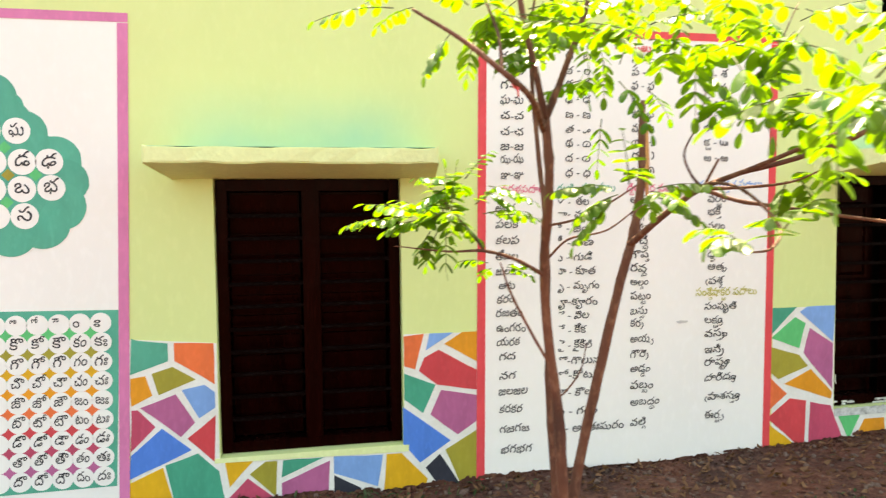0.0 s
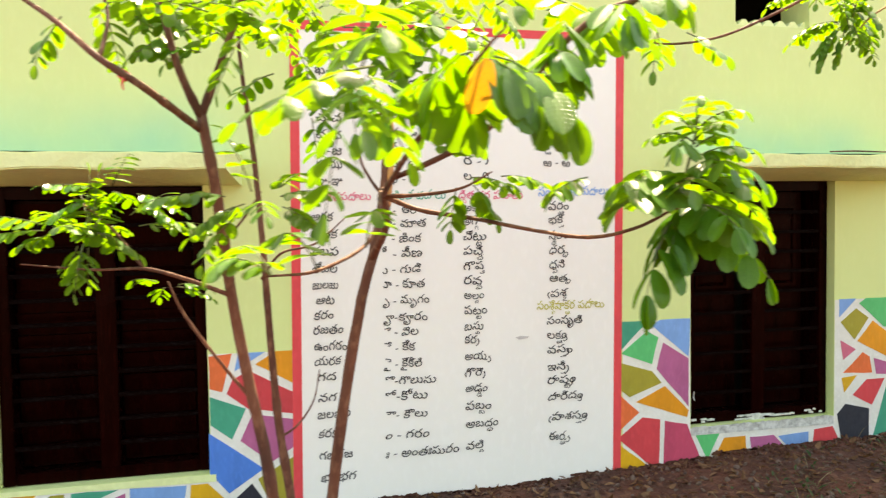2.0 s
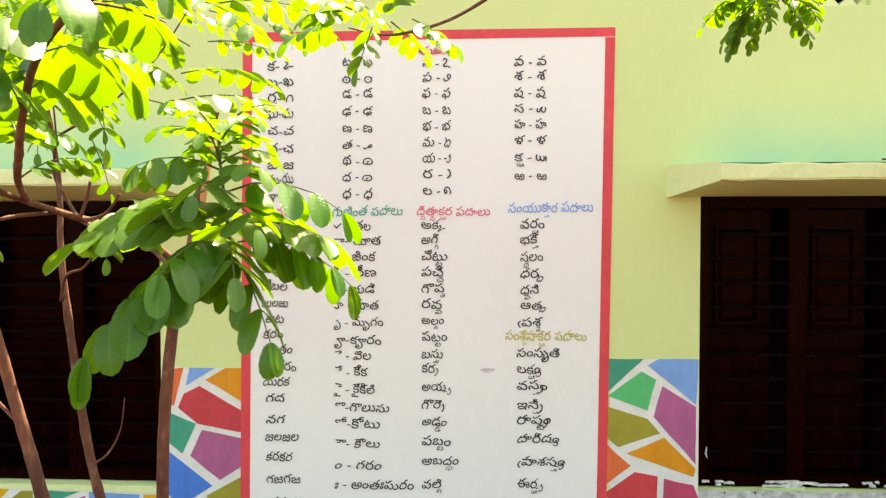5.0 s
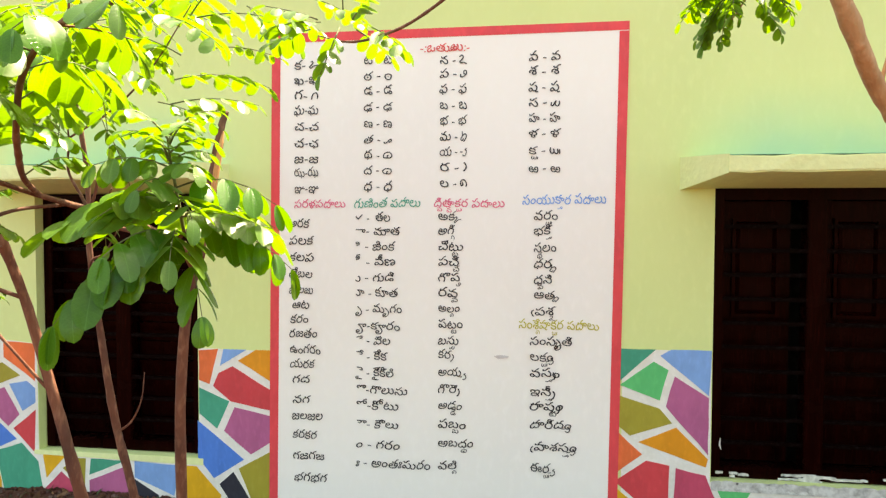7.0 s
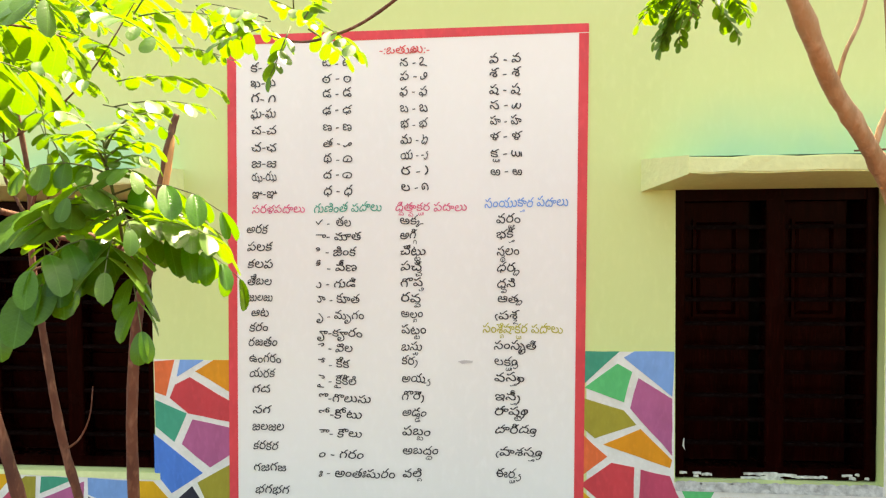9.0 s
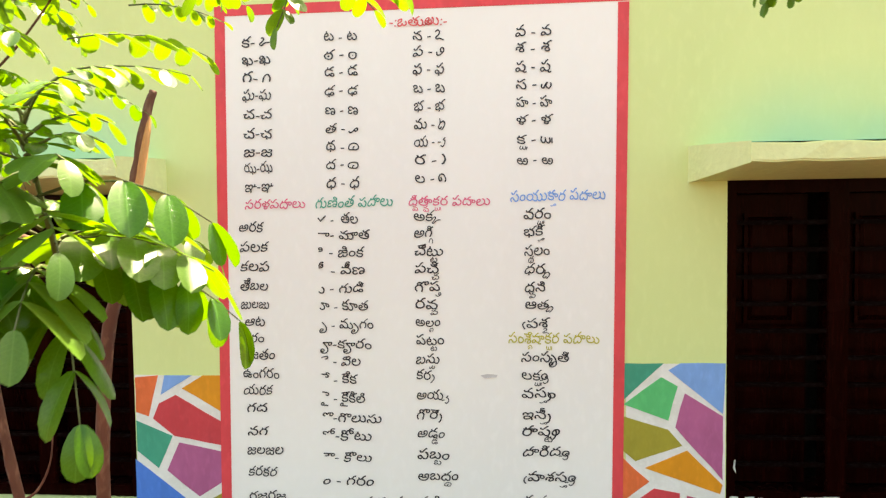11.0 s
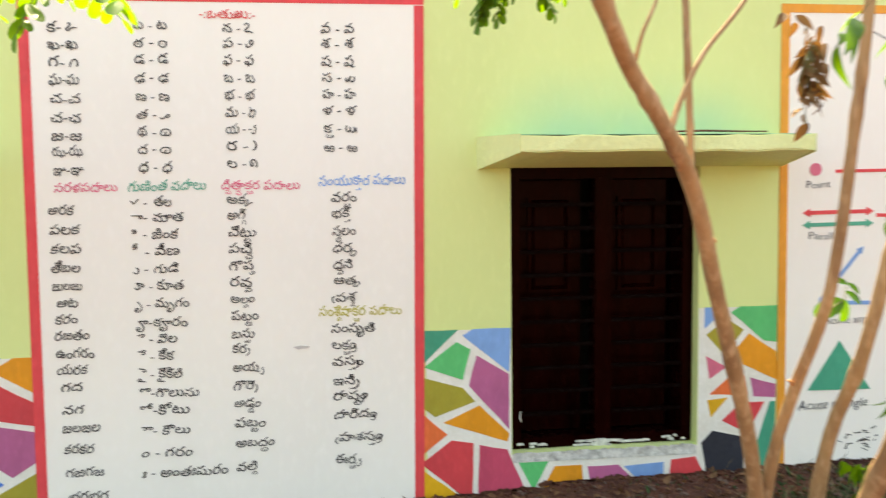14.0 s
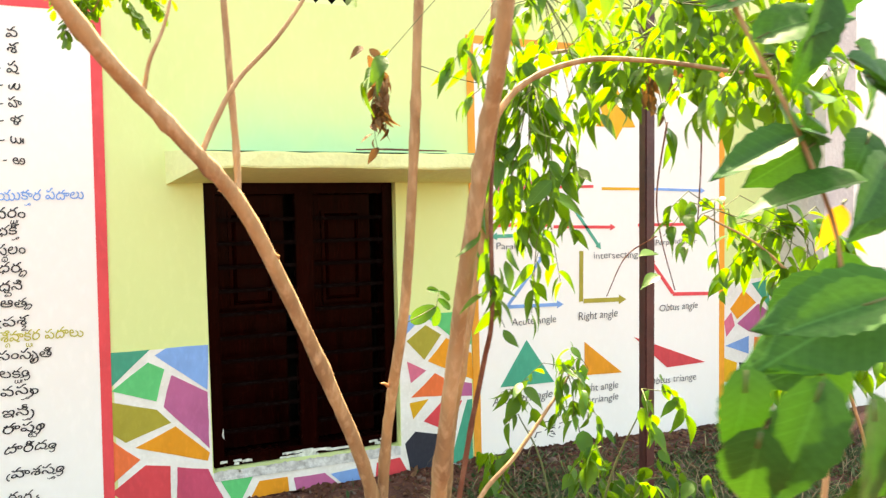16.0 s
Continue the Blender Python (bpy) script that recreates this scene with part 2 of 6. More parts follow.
def box(x0, x1, y0, y1, z0, z1, bevel=0.0, bm=None):
    bm = bm or bmesh.new()
    made = bmesh.ops.create_cube(bm, size=1.0, matrix=Matrix.Translation(((x0 + x1) / 2, (y0 + y1) / 2, (z0 + z1) / 2)) @ Matrix.Diagonal((x1 - x0, y1 - y0, z1 - z0, 1)))
    if bevel:
        edges = {e for v in made["verts"] for e in v.link_edges}
        bmesh.ops.bevel(bm, geom=list(edges), offset=bevel, segments=2, affect="EDGES")
    return bm


def slab(corners, y0, y1):
    """A flat piece: corners (x, z) on a wall that faces -y, from depth y0 to y1."""
    n = len(corners)
    area = sum(corners[i][0] * corners[(i + 1) % n][1] - corners[(i + 1) % n][0] * corners[i][1] for i in range(n))
    if area < 0:
        corners = corners[::-1]
    verts = [(x, y1, z) for x, z in corners] + [(x, y0, z) for x, z in corners]
    faces = [list(range(n))] + [[n + i, n + (i + 1) % n, (i + 1) % n, i] for i in range(n)]
    return verts, faces


def patch(wall, material, corners, lift=0.003):
    """One painted field with hand-drawn, slightly wavering edges."""
    wavy = []
    for i, (x, z) in enumerate(corners):
        u, w = corners[(i + 1) % len(corners)]
        steps = max(1, int(math.hypot(u - x, w - z) / 0.07))
        for k in range(steps):
            f = k / steps
            wob = 0.0022 if k else 0.0
            wavy.append((x + (u - x) * f + random.uniform(-wob, wob), z + (w - z) * f + random.uniform(-wob, wob)))
    verts, faces = slab(wavy, 0.0, -lift)
    return part("painted_field", mesh_of("painted_field", verts, faces, material), material, wall)


def smooth_line(points, per=6):
    """Catmull-Rom through points (x, y, z, radius)."""
    p = [Vector(q) for q in points]
    p = [p[0] * 2 - p[1]] + p + [p[-1] * 2 - p[-2]]
    out = []
    for i in range(1, len(p) - 2):
        for k in range(per):
            t = k / per
            out.append(0.5 * (2 * p[i] + (p[i + 1] - p[i - 1]) * t + (2 * p[i - 1] - 5 * p[i] + 4 * p[i + 1] - p[i + 2]) * t * t + (3 * p[i] - 3 * p[i + 1] + p[i + 2] - p[i - 1]) * t ** 3))
    return out + [p[-2]]


def tube(points, sides=9, per=6, rough=0.06, knots=0):
    """Vertices and faces of a tapering, slightly uneven stem through points (x, y, z, radius)."""
    line = smooth_line([Vector(q) for q in points], per)
    verts, faces = [], []
    side = None
    swell = {random.randrange(2, max(3, len(line) - 2)) for _ in range(knots)}
    for i, q in enumerate(line):
        c, r = Vector(q[:3]), q[3]
        ahead = (Vector(line[min(i + 1, len(line) - 1)][:3]) - Vector(line[max(i - 1, 0)][:3])).normalized()
        side = ahead.orthogonal() if side is None else side - ahead * side.dot(ahead)
        side.normalize()
        up = ahead.cross(side)
        r *= 1.18 if i in swell else 1.0
        for k in range(sides):
            a = 2 * math.pi * k / sides
            rr = r * (1 + random.uniform(-rough, rough))
            verts.append(c + (side * math.cos(a) + up * math.sin(a)) * rr)
    n = len(line)
    for i in range(n - 1):
        for k in range(sides):
            faces.append((i * sides + k, i * sides + (k + 1) % sides, (i + 1) * sides + (k + 1) % sides, (i + 1) * sides + k))
    faces.append(tuple(range(sides))[::-1])
    faces.append(tuple((n - 1) * sides + k for k in range(sides)))
    return verts, faces


def limb(tree, name, points, material, label="", **kw):
    verts, faces = tube(points, **kw)
    return part(name, mesh_of(name, verts, faces, material, True), material, tree, label)


import functools
from mathutils import geometry


# ---- the wall ----
THICK, TOP, LEFT, CORNER = 0.24, 3.45, -5.0, 5.85
FIRST = (-1.372, -0.425, 0.215, 1.642)      # window openings: x0, x1, z0, z1
SECOND = (2.214, 3.176, 0.232, 1.660)
VENTS = ((-1.15, -0.62, 2.60, 2.95), (2.50, 2.99, 2.545, 2.93))


def wall_with_openings():
    """The long wall, with its openings cut through it as a grid of blocks."""
    holes = [FIRST, SECOND, *VENTS]
    xs = sorted({LEFT, CORNER, *(v for h in holes for v in h[:2])})
    zs = sorted({-0.3, TOP, *(v for h in holes for v in h[2:])})
    bm = bmesh.new()
    solid = lambda i, j: not any(h[0] <= xs[i] < h[1] and h[2] <= zs[j] < h[3] for h in holes)
    grid = {}
    for y in (0.0, THICK):
        for i, x in enumerate(xs):
            for j, z in enumerate(zs):
                grid[i, j, y] = bm.verts.new((x, y, z))
    inside = lambda i, j: 0 <= i < len(xs) - 1 and 0 <= j < len(zs) - 1 and solid(i, j)
    for i in range(len(xs) - 1):
        for j in range(len(zs) - 1):
            if not solid(i, j):
                continue
            for y in (0.0, THICK):
                bm.faces.new([grid[i, j, y], grid[i + 1, j, y], grid[i + 1, j + 1, y], grid[i, j + 1, y]])
            for (a, b), (di, dj) in ((((i, j), (i + 1, j)), (0, -1)), (((i, j + 1), (i + 1, j + 1)), (0, 1)), (((i, j), (i, j + 1)), (-1, 0)), (((i + 1, j), (i + 1, j + 1)), (1, 0))):
                if not inside(i + di, j + dj):
                    bm.faces.new([grid[(*a, 0.0)], grid[(*b, 0.0)], grid[(*b, THICK)], grid[(*a, THICK)]])
    return bm


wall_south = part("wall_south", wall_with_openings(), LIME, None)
tagged(wall_south, "lime green painted school wall with a mosaic dado", "wall", kind="structure")
for name, b in (("wall_west", (LEFT - THICK, LEFT, 0.0, 6.0)), ("wall_north", (LEFT, CORNER, 6.0, 6.0 + THICK)), ("wall_east", (CORNER - THICK, CORNER, THICK, 6.0))):
    tagged(part(name, box(*b, -0.3, TOP), LIME, None), "lime green painted school wall", "wall", kind="structure")
# near-black sheet behind the windows; its colour carries the room's shade
tagged(part("wall_inner", box(LEFT, CORNER - THICK, 0.9, 1.0, -0.3, TOP), DARK_ROOM, None), "inner wall coloured near-black for the unlit room", "wall", kind="structure")
tagged(part("roof_slab", box(LEFT - 0.3, CORNER + 0.05, -0.06, 6.3, TOP, TOP + 0.14, 0.01), CREAM, None), "flat concrete roof slab", "roof", kind="structure")
tagged(part("wall_return", box(CORNER, CORNER + 0.25, -0.36, 0.3, -0.3, 2.75), BARE, None), "grey plastered wall stub at the corner", "wall", kind="structure")

tagged(part("wall_neighbour", box(CORNER + 0.25, 9.5, -0.05, 0.2, -0.3, 2.75), WHITE, None), "white painted wall beyond the corner", "wall", kind="structure")
pipe = part("drain_pipe", box(CORNER - 0.04, CORNER, -0.42, -0.38, 0.0, 0.62, 0.012), WHITEWASH, None)
tagged(pipe, "white plastic drain pipe at the wall's corner", "pipe")

# white ground of the dado, over which the coloured fields are painted
for x0, x1, z0a, z0b in ((-1.80, -1.376, 0.848, 0.81), (-0.421, -0.005, 0.812, 0.806), (1.79, 2.210, 0.868, 0.868), (3.18, 3.60, 0.937, 0.937), (5.385, CORNER - 0.004, 1.00, 1.02)):
    v, f = slab([(x0, -0.25), (x1, -0.25), (x1, z0b), (x0, z0a)], 0.001, -0.0015)
    part("dado_ground", mesh_of("dado_ground", v, f, GROUT), GROUT, wall_south)
for x0, x1, z1 in ((-1.3755, -0.4215, 0.213), (2.2105, 3.1795, 0.230)):
    v, f = slab([(x0, -0.25), (x1, -0.25), (x1, z1), (x0, z1)], 0.001, -0.0015)
    part("dado_ground", mesh_of("dado_ground", v, f, GROUT), GROUT, wall_south)


def dado_beside_first_window(wall):
    patch(wall, TEAL, [(-1.78, 0.85), (-1.75, 0.84), (-1.61, 0.82), (-1.61, 0.73), (-1.79, 0.67)])
    patch(wall, VERMILION, [(-1.58, 0.82), (-1.39, 0.81), (-1.39, 0.60), (-1.58, 0.73)])
    patch(wall, OLIVE, [(-1.69, 0.67), (-1.59, 0.70), (-1.48, 0.63), (-1.66, 0.56)])
    patch(wall, ORANGE, [(-1.79, 0.65), (-1.72, 0.66), (-1.69, 0.56), (-1.79, 0.51)])
    patch(wall, LIGHTBLUE, [(-1.55, 0.58), (-1.44, 0.60), (-1.39, 0.56), (-1.39, 0.48), (-1.47, 0.43)])
    patch(wall, PURPLE, [(-1.75, 0.50), (-1.58, 0.56), (-1.49, 0.41), (-1.56, 0.34)])
    patch(wall, CRIMSON, [(-1.79, 0.49), (-1.76, 0.49), (-1.68, 0.40), (-1.80, 0.28)])
    patch(wall, BLUE, [(-1.80, 0.26), (-1.65, 0.39), (-1.51, 0.27), (-1.81, 0.14)])
    patch(wall, RED, [(-1.53, 0.33), (-1.39, 0.44), (-1.40, 0.20)])
    patch(wall, YELLOW, [(-1.81, 0.12), (-1.65, 0.19), (-1.61, 0.03), (-1.61, -0.07), (-1.81, -0.05)])
    patch(wall, DARKGREEN, [(-1.64, 0.20), (-1.48, 0.25), (-1.38, 0.15), (-1.35, -0.03), (-1.35, -0.06), (-1.59, -0.04)])


def dado_below_first_window(wall):
    patch(wall, YELLOW, [(-1.35, 0.19), (-1.21, 0.19), (-1.33, 0.06)])
    patch(wall, OLIVE, [(-1.23, 0.12), (-1.15, 0.18), (-1.09, 0.18), (-1.10, -0.01)])
    patch(wall, CRIMSON, [(-1.34, 0.00), (-1.24, 0.10), (-1.11, -0.01), (-1.11, -0.05), (-1.34, -0.04)])
    patch(wall, DARKGREEN, [(-1.06, 0.18), (-0.85, 0.18), (-1.07, 0.09)])
    patch(wall, PURPLE, [(-1.07, 0.06), (-0.82, 0.16), (-0.83, -0.04), (-1.07, -0.04)])
    patch(wall, LIGHTBLUE, [(-0.80, 0.18), (-0.54, 0.17), (-0.57, 0.00), (-0.80, 0.09)])
    patch(wall, BLACK, [(-0.80, 0.08), (-0.66, 0.00), (-0.66, -0.05), (-0.80, -0.05)])
    patch(wall, YELLOW, [(-0.52, 0.17), (-0.44, 0.17), (-0.30, 0.02), (-0.32, -0.07), (-0.54, -0.04)])


def dado_between_first_window_and_chart(wall):
    patch(wall, VERMILION, [(-0.42, 0.80), (-0.31, 0.81), (-0.36, 0.62), (-0.42, 0.64)])
    patch(wall, LIGHTBLUE, [(-0.28, 0.81), (-0.15, 0.81), (-0.30, 0.72)])
    patch(wall, ORANGE, [(-0.20, 0.75), (-0.10, 0.81), (-0.01, 0.81), (-0.01, 0.64)])
    patch(wall, RED, [(-0.34, 0.61), (-0.31, 0.68), (-0.23, 0.72), (-0.02, 0.60), (-0.02, 0.49), (-0.24, 0.53)])
    patch(wall, DARKGREEN, [(-0.42, 0.60), (-0.25, 0.53), (-0.32, 0.38), (-0.42, 0.46)])
    patch(wall, PURPLE, [(-0.22, 0.50), (-0.02, 0.46), (-0.02, 0.32), (-0.13, 0.25), (-0.28, 0.37)])
    patch(wall, BLUE, [(-0.43, 0.42), (-0.17, 0.22), (-0.34, 0.11), (-0.43, 0.22)])
    patch(wall, OLIVE, [(-0.20, 0.17), (-0.02, 0.27), (-0.01, -0.07), (-0.10, -0.06)])
    patch(wall, BLACK, [(-0.31, 0.08), (-0.23, 0.15), (-0.13, -0.01), (-0.12, -0.06), (-0.22, -0.05)])


def dado_between_chart_and_second_window(wall):
    patch(wall, DARKGREEN, [(1.78, 0.87), (1.95, 0.87), (1.78, 0.71)])
    patch(wall, LIGHTBLUE, [(1.97, 0.84), (2.02, 0.87), (2.21, 0.87), (2.20, 0.65)])
    patch(wall, GREEN, [(1.78, 0.69), (1.94, 0.81), (2.01, 0.77), (1.97, 0.62)])
    patch(wall, PURPLE, [(2.04, 0.74), (2.20, 0.64), (2.20, 0.36), (2.00, 0.59)])
    patch(wall, OLIVE, [(1.77, 0.64), (1.97, 0.58), (2.03, 0.51), (1.83, 0.44), (1.76, 0.50)])
    patch(wall, ORANGE, [(1.87, 0.41), (2.05, 0.49), (2.20, 0.34), (2.19, 0.30)])
    patch(wall, VERMILION, [(1.76, 0.47), (1.89, 0.35), (1.75, 0.24)])
    patch(wall, RED, [(1.76, 0.21), (1.91, 0.32), (2.02, 0.30), (2.01, 0.00), (1.99, 0.01)])
    patch(wall, CRIMSON, [(2.05, 0.29), (2.19, 0.26), (2.28, 0.04), (2.28, -0.01), (2.04, 0.01)])
    patch(wall, YELLOW, [(1.75, 0.19), (1.94, 0.04), (1.91, -0.04), (1.74, -0.05)])


def dado_below_second_window(wall):
    patch(wall, GREEN, [(2.24, 0.20), (2.40, 0.19), (2.32, 0.04)])
    patch(wall, ORANGE, [(2.43, 0.16), (2.57, 0.16), (2.58, 0.03), (2.36, 0.03)])
    patch(wall, PURPLE, [(2.60, 0.15), (2.76, 0.15), (2.85, 0.06), (2.86, 0.03), (2.62, 0.03)])
    patch(wall, LIGHTBLUE, [(2.79, 0.14), (3.00, 0.15), (3.00, 0.06), (2.87, 0.06)])
    patch(wall, RED, [(3.04, 0.16), (3.17, 0.17), (3.21, 0.09), (3.03, 0.07)])


def dado_between_second_window_and_drawings(wall):
    patch(wall, LIGHTBLUE, [(3.21, 0.94), (3.33, 0.94), (3.21, 0.83)])
    patch(wall, GREEN, [(3.35, 0.91), (3.40, 0.94), (3.60, 0.94), (3.60, 0.75), (3.53, 0.76)])
    patch(wall, OLIVE, [(3.22, 0.80), (3.33, 0.88), (3.42, 0.82), (3.32, 0.69)])
    patch(wall, ORANGE, [(3.34, 0.68), (3.45, 0.80), (3.60, 0.70), (3.61, 0.55)])
    patch(wall, PINK, [(3.22, 0.69), (3.33, 0.63), (3.24, 0.57)])
    patch(wall, VERMILION, [(3.24, 0.49), (3.38, 0.61), (3.43, 0.58), (3.45, 0.48)])
    patch(wall, PURPLE, [(3.46, 0.57), (3.60, 0.53), (3.60, 0.46), (3.48, 0.47)])
    patch(wall, YELLOW, [(3.23, 0.46), (3.34, 0.47), (3.25, 0.37)])
    patch(wall, RED, [(3.31, 0.35), (3.41, 0.44), (3.54, 0.44), (3.45, 0.28)])
    patch(wall, DARKGREEN, [(3.51, 0.25), (3.57, 0.44), (3.60, 0.44), (3.60, 0.09), (3.46, 0.09)])
    patch(wall, BLACK, [(3.20, 0.24), (3.26, 0.30), (3.43, 0.26), (3.43, 0.08), (3.23, 0.08)])


def dado_beyond_drawings(wall):
    patch(wall, ORANGE, [(5.45, 0.82), (5.56, 0.94), (5.67, 0.85), (5.51, 0.75)])
    patch(wall, DARKGREEN, [(5.63, 0.98), (5.78, 1.00), (5.79, 0.80)])
    patch(wall, PURPLE, [(5.51, 0.72), (5.69, 0.84), (5.81, 0.76), (5.82, 0.62), (5.61, 0.66)])
    patch(wall, PINK, [(5.40, 0.74), (5.46, 0.80), (5.49, 0.71), (5.42, 0.64)])
    patch(wall, LIGHTBLUE, [(5.41, 0.58), (5.61, 0.63), (5.61, 0.51)])
    patch(wall, VERMILION, [(5.66, 0.62), (5.82, 0.60), (5.83, 0.49), (5.65, 0.50)])
    patch(wall, YELLOW, [(5.38, 0.51), (5.51, 0.46), (5.50, 0.34), (5.39, 0.34)])
    patch(wall, BLACK, [(5.53, 0.46), (5.83, 0.41), (5.83, 0.29), (5.54, 0.33)])
    patch(wall, VERMILION, [(5.38, 0.30), (5.50, 0.29), (5.56, 0.13), (5.39, 0.12)])
    patch(wall, YELLOW, [(5.55, 0.29), (5.83, 0.26), (5.83, 0.13), (5.61, 0.13)])


for paint_fields in (dado_beside_first_window, dado_below_first_window, dado_between_first_window_and_chart, dado_between_chart_and_second_window,
                     dado_below_second_window, dado_between_second_window_and_drawings, dado_beyond_drawings):
    paint_fields(wall_south)

# the same mosaic on the return wall
RETURN_WALL = bpy.data.objects["wall_return"]
part("dado_ground", box(CORNER - 0.002, CORNER + 0.01, -0.358, -0.006, -0.2, 1.03), GROUT, RETURN_WALL)
for material, corners in ((BLUE, [(-0.02, 0.86), (-0.13, 0.72), (-0.02, 0.55)]), (PURPLE, [(-0.15, 0.72), (-0.30, 0.60), (-0.20, 0.45), (-0.03, 0.53)]), (CRIMSON, [(-0.03, 1.02), (-0.17, 1.02), (-0.15, 0.76)]),
                          (ORANGE, [(-0.19, 1.02), (-0.34, 1.02), (-0.34, 0.66), (-0.17, 0.76)]), (RED, [(-0.02, 0.5), (-0.13, 0.44), (-0.13, 0.08), (-0.02, 0.08)]), (BLACK, [(-0.15, 0.43), (-0.34, 0.34), (-0.34, 0.06), (-0.15, 0.08)])):
    n = len(corners)
    verts = [(CORNER - 0.004, y, z) for y, z in corners] + [(CORNER, y, z) for y, z in corners]
    faces = [list(range(n))] + [[i, (i + 1) % n, n + (i + 1) % n, n + i] for i in range(n)]
    part("painted_field", mesh_of("painted_field", verts, faces, material), material, RETURN_WALL)


# ---- window sunshades ----
def sunshade(x0, x1, z, splay=0.135, deep=0.34, thick=0.072):
    """A thin concrete slab over a window: thicker at the wall, its ends splayed, green paint slopped over its top."""
    bm = bmesh.new()
    prof = lambda x, xf: [(x, 0.0, z - 0.085), (xf, -deep, z - 0.030), (xf, -deep, z - 0.030 + thick), (x, 0.0, z + 0.06)]
    a = [bm.verts.new(v) for v in prof(x0, x0 + splay)]
    b = [bm.verts.new(v) for v in prof(x1, x1 - 0.04)]
    for i in range(4):
        bm.faces.new([a[i], a[(i + 1) % 4], b[(i + 1) % 4], b[i]])
    bm.faces.new(a), bm.faces.new(b[::-1])
    bmesh.ops.subdivide_edges(bm, edges=[e for e in bm.edges if abs(e.verts[0].co.x - e.verts[1].co.x) > 0.5], cuts=14)
    for v in bm.verts:
        if v.co.y < -0.1:
            v.co.z += random.uniform(-0.004, 0.004)
            v.co.y += random.uniform(-0.004, 0.004)
    bmesh.ops.bevel(bm, geom=[e for e in bm.edges if e.calc_face_angle(0) > 0.5], offset=0.006, segments=2, affect="EDGES")
    shade = part("sunshade", bm, CREAM, None)
    tagged(shade, "cream painted concrete sunshade slab above the window", "sunshade", "window sunshades", "structure")
    top = bmesh.new()
    corners = [(x0 + 0.03, -0.004, z + 0.0612), (x0 + splay + 0.015, -deep + 0.02, z + 0.0462), (x1 - 0.055, -deep + 0.02, z + 0.0462), (x1 - 0.03, -0.004, z + 0.0612)]
    top.faces.new([top.verts.new(c) for c in corners])
    ext = bmesh.ops.extrude_face_region(top, geom=top.faces[:])
    for g in ext["geom"]:
        if isinstance(g, bmesh.types.BMVert):
            g.co.z += 0.002
    part("top_coat", top, TEAL_TOP, shade, "green paint on the slab's top")
    return shade


sunshade(-1.56, -0.24, 1.725, -0.065)
sunshade(2.05, 3.60, 1.735)


# ---- windows ----
def window(name, opening, ajar, panels):
    """A dark wooden window: frame, mullion, iron bars across, two shutters behind them."""
    x0, x1, z0, z1 = opening
    f0, f1, s1 = 0.055, 0.236, 0.20
    thing = tagged(new(name), "dark brown wooden window with iron bars and closed shutters", "window", "school windows", "structure")
    thing.location = ((x0 + x1) / 2, f0, z0)
    off = Matrix.Translation(-thing.location)

    def piece(part_name, bm, material, parent=thing, label=""):
        if parent is thing:
            bmesh.ops.transform(bm, matrix=off, verts=bm.verts[:])
        return part(part_name, bm, material, parent, label)
    w = 0.058
    mid = (x0 + x1) / 2 + 0.005
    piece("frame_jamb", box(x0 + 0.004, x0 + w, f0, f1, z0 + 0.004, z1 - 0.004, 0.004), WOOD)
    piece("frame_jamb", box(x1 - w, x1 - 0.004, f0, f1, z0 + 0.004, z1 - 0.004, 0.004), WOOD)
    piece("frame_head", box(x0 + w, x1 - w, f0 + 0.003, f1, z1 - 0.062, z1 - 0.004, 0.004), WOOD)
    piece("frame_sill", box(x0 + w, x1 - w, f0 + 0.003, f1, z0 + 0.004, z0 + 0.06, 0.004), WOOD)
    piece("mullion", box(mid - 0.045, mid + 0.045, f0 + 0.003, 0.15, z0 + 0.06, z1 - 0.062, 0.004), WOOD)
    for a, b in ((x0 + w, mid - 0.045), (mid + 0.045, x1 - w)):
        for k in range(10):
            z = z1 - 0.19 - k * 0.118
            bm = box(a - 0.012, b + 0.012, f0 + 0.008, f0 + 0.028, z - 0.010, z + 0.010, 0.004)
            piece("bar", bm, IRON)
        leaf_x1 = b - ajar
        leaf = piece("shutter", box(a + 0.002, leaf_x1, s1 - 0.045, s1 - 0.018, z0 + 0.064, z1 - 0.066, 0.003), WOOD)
        ox, oy, oz = thing.location
        for k in range(12 if not panels else 0):       # plain boarded leaves, each board leaning out a little at its head
            high = (z1 - z0 - 0.15) / 12
            bm = box(a + 0.006 - ox, leaf_x1 - 0.006 - ox, -0.007, 0.007, -high / 2 + 0.004, high / 2 - 0.004, 0.002)
            bmesh.ops.transform(bm, matrix=pose(0, s1 - 0.056 - oy, 0.075 + (k + 0.5) * high, 7 + random.uniform(-1, 1)), verts=bm.verts[:])
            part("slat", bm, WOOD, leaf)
        for pz0, pz1, relief in panels:
            bm = box(a + 0.060 - ox, leaf_x1 - 0.055 - ox, s1 - 0.064 - oy, s1 - 0.0452 - oy, z1 - pz0 - oz, z1 - pz1 - oz)
            front = min(bm.faces, key=lambda f: f.calc_center_median().y)
            bmesh.ops.inset_region(bm, faces=[front], thickness=0.022, depth=0.0)
            bmesh.ops.inset_region(bm, faces=[front], thickness=0.010, depth=-relief)
            bmesh.ops.inset_region(bm, faces=[front], thickness=0.020, depth=relief * 0.9)
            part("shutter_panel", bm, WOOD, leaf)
    return thing


window("window_1", FIRST, 0.014, ())
window("window_2", SECOND, 0.045, ((0.64, 0.15, 0.011),))


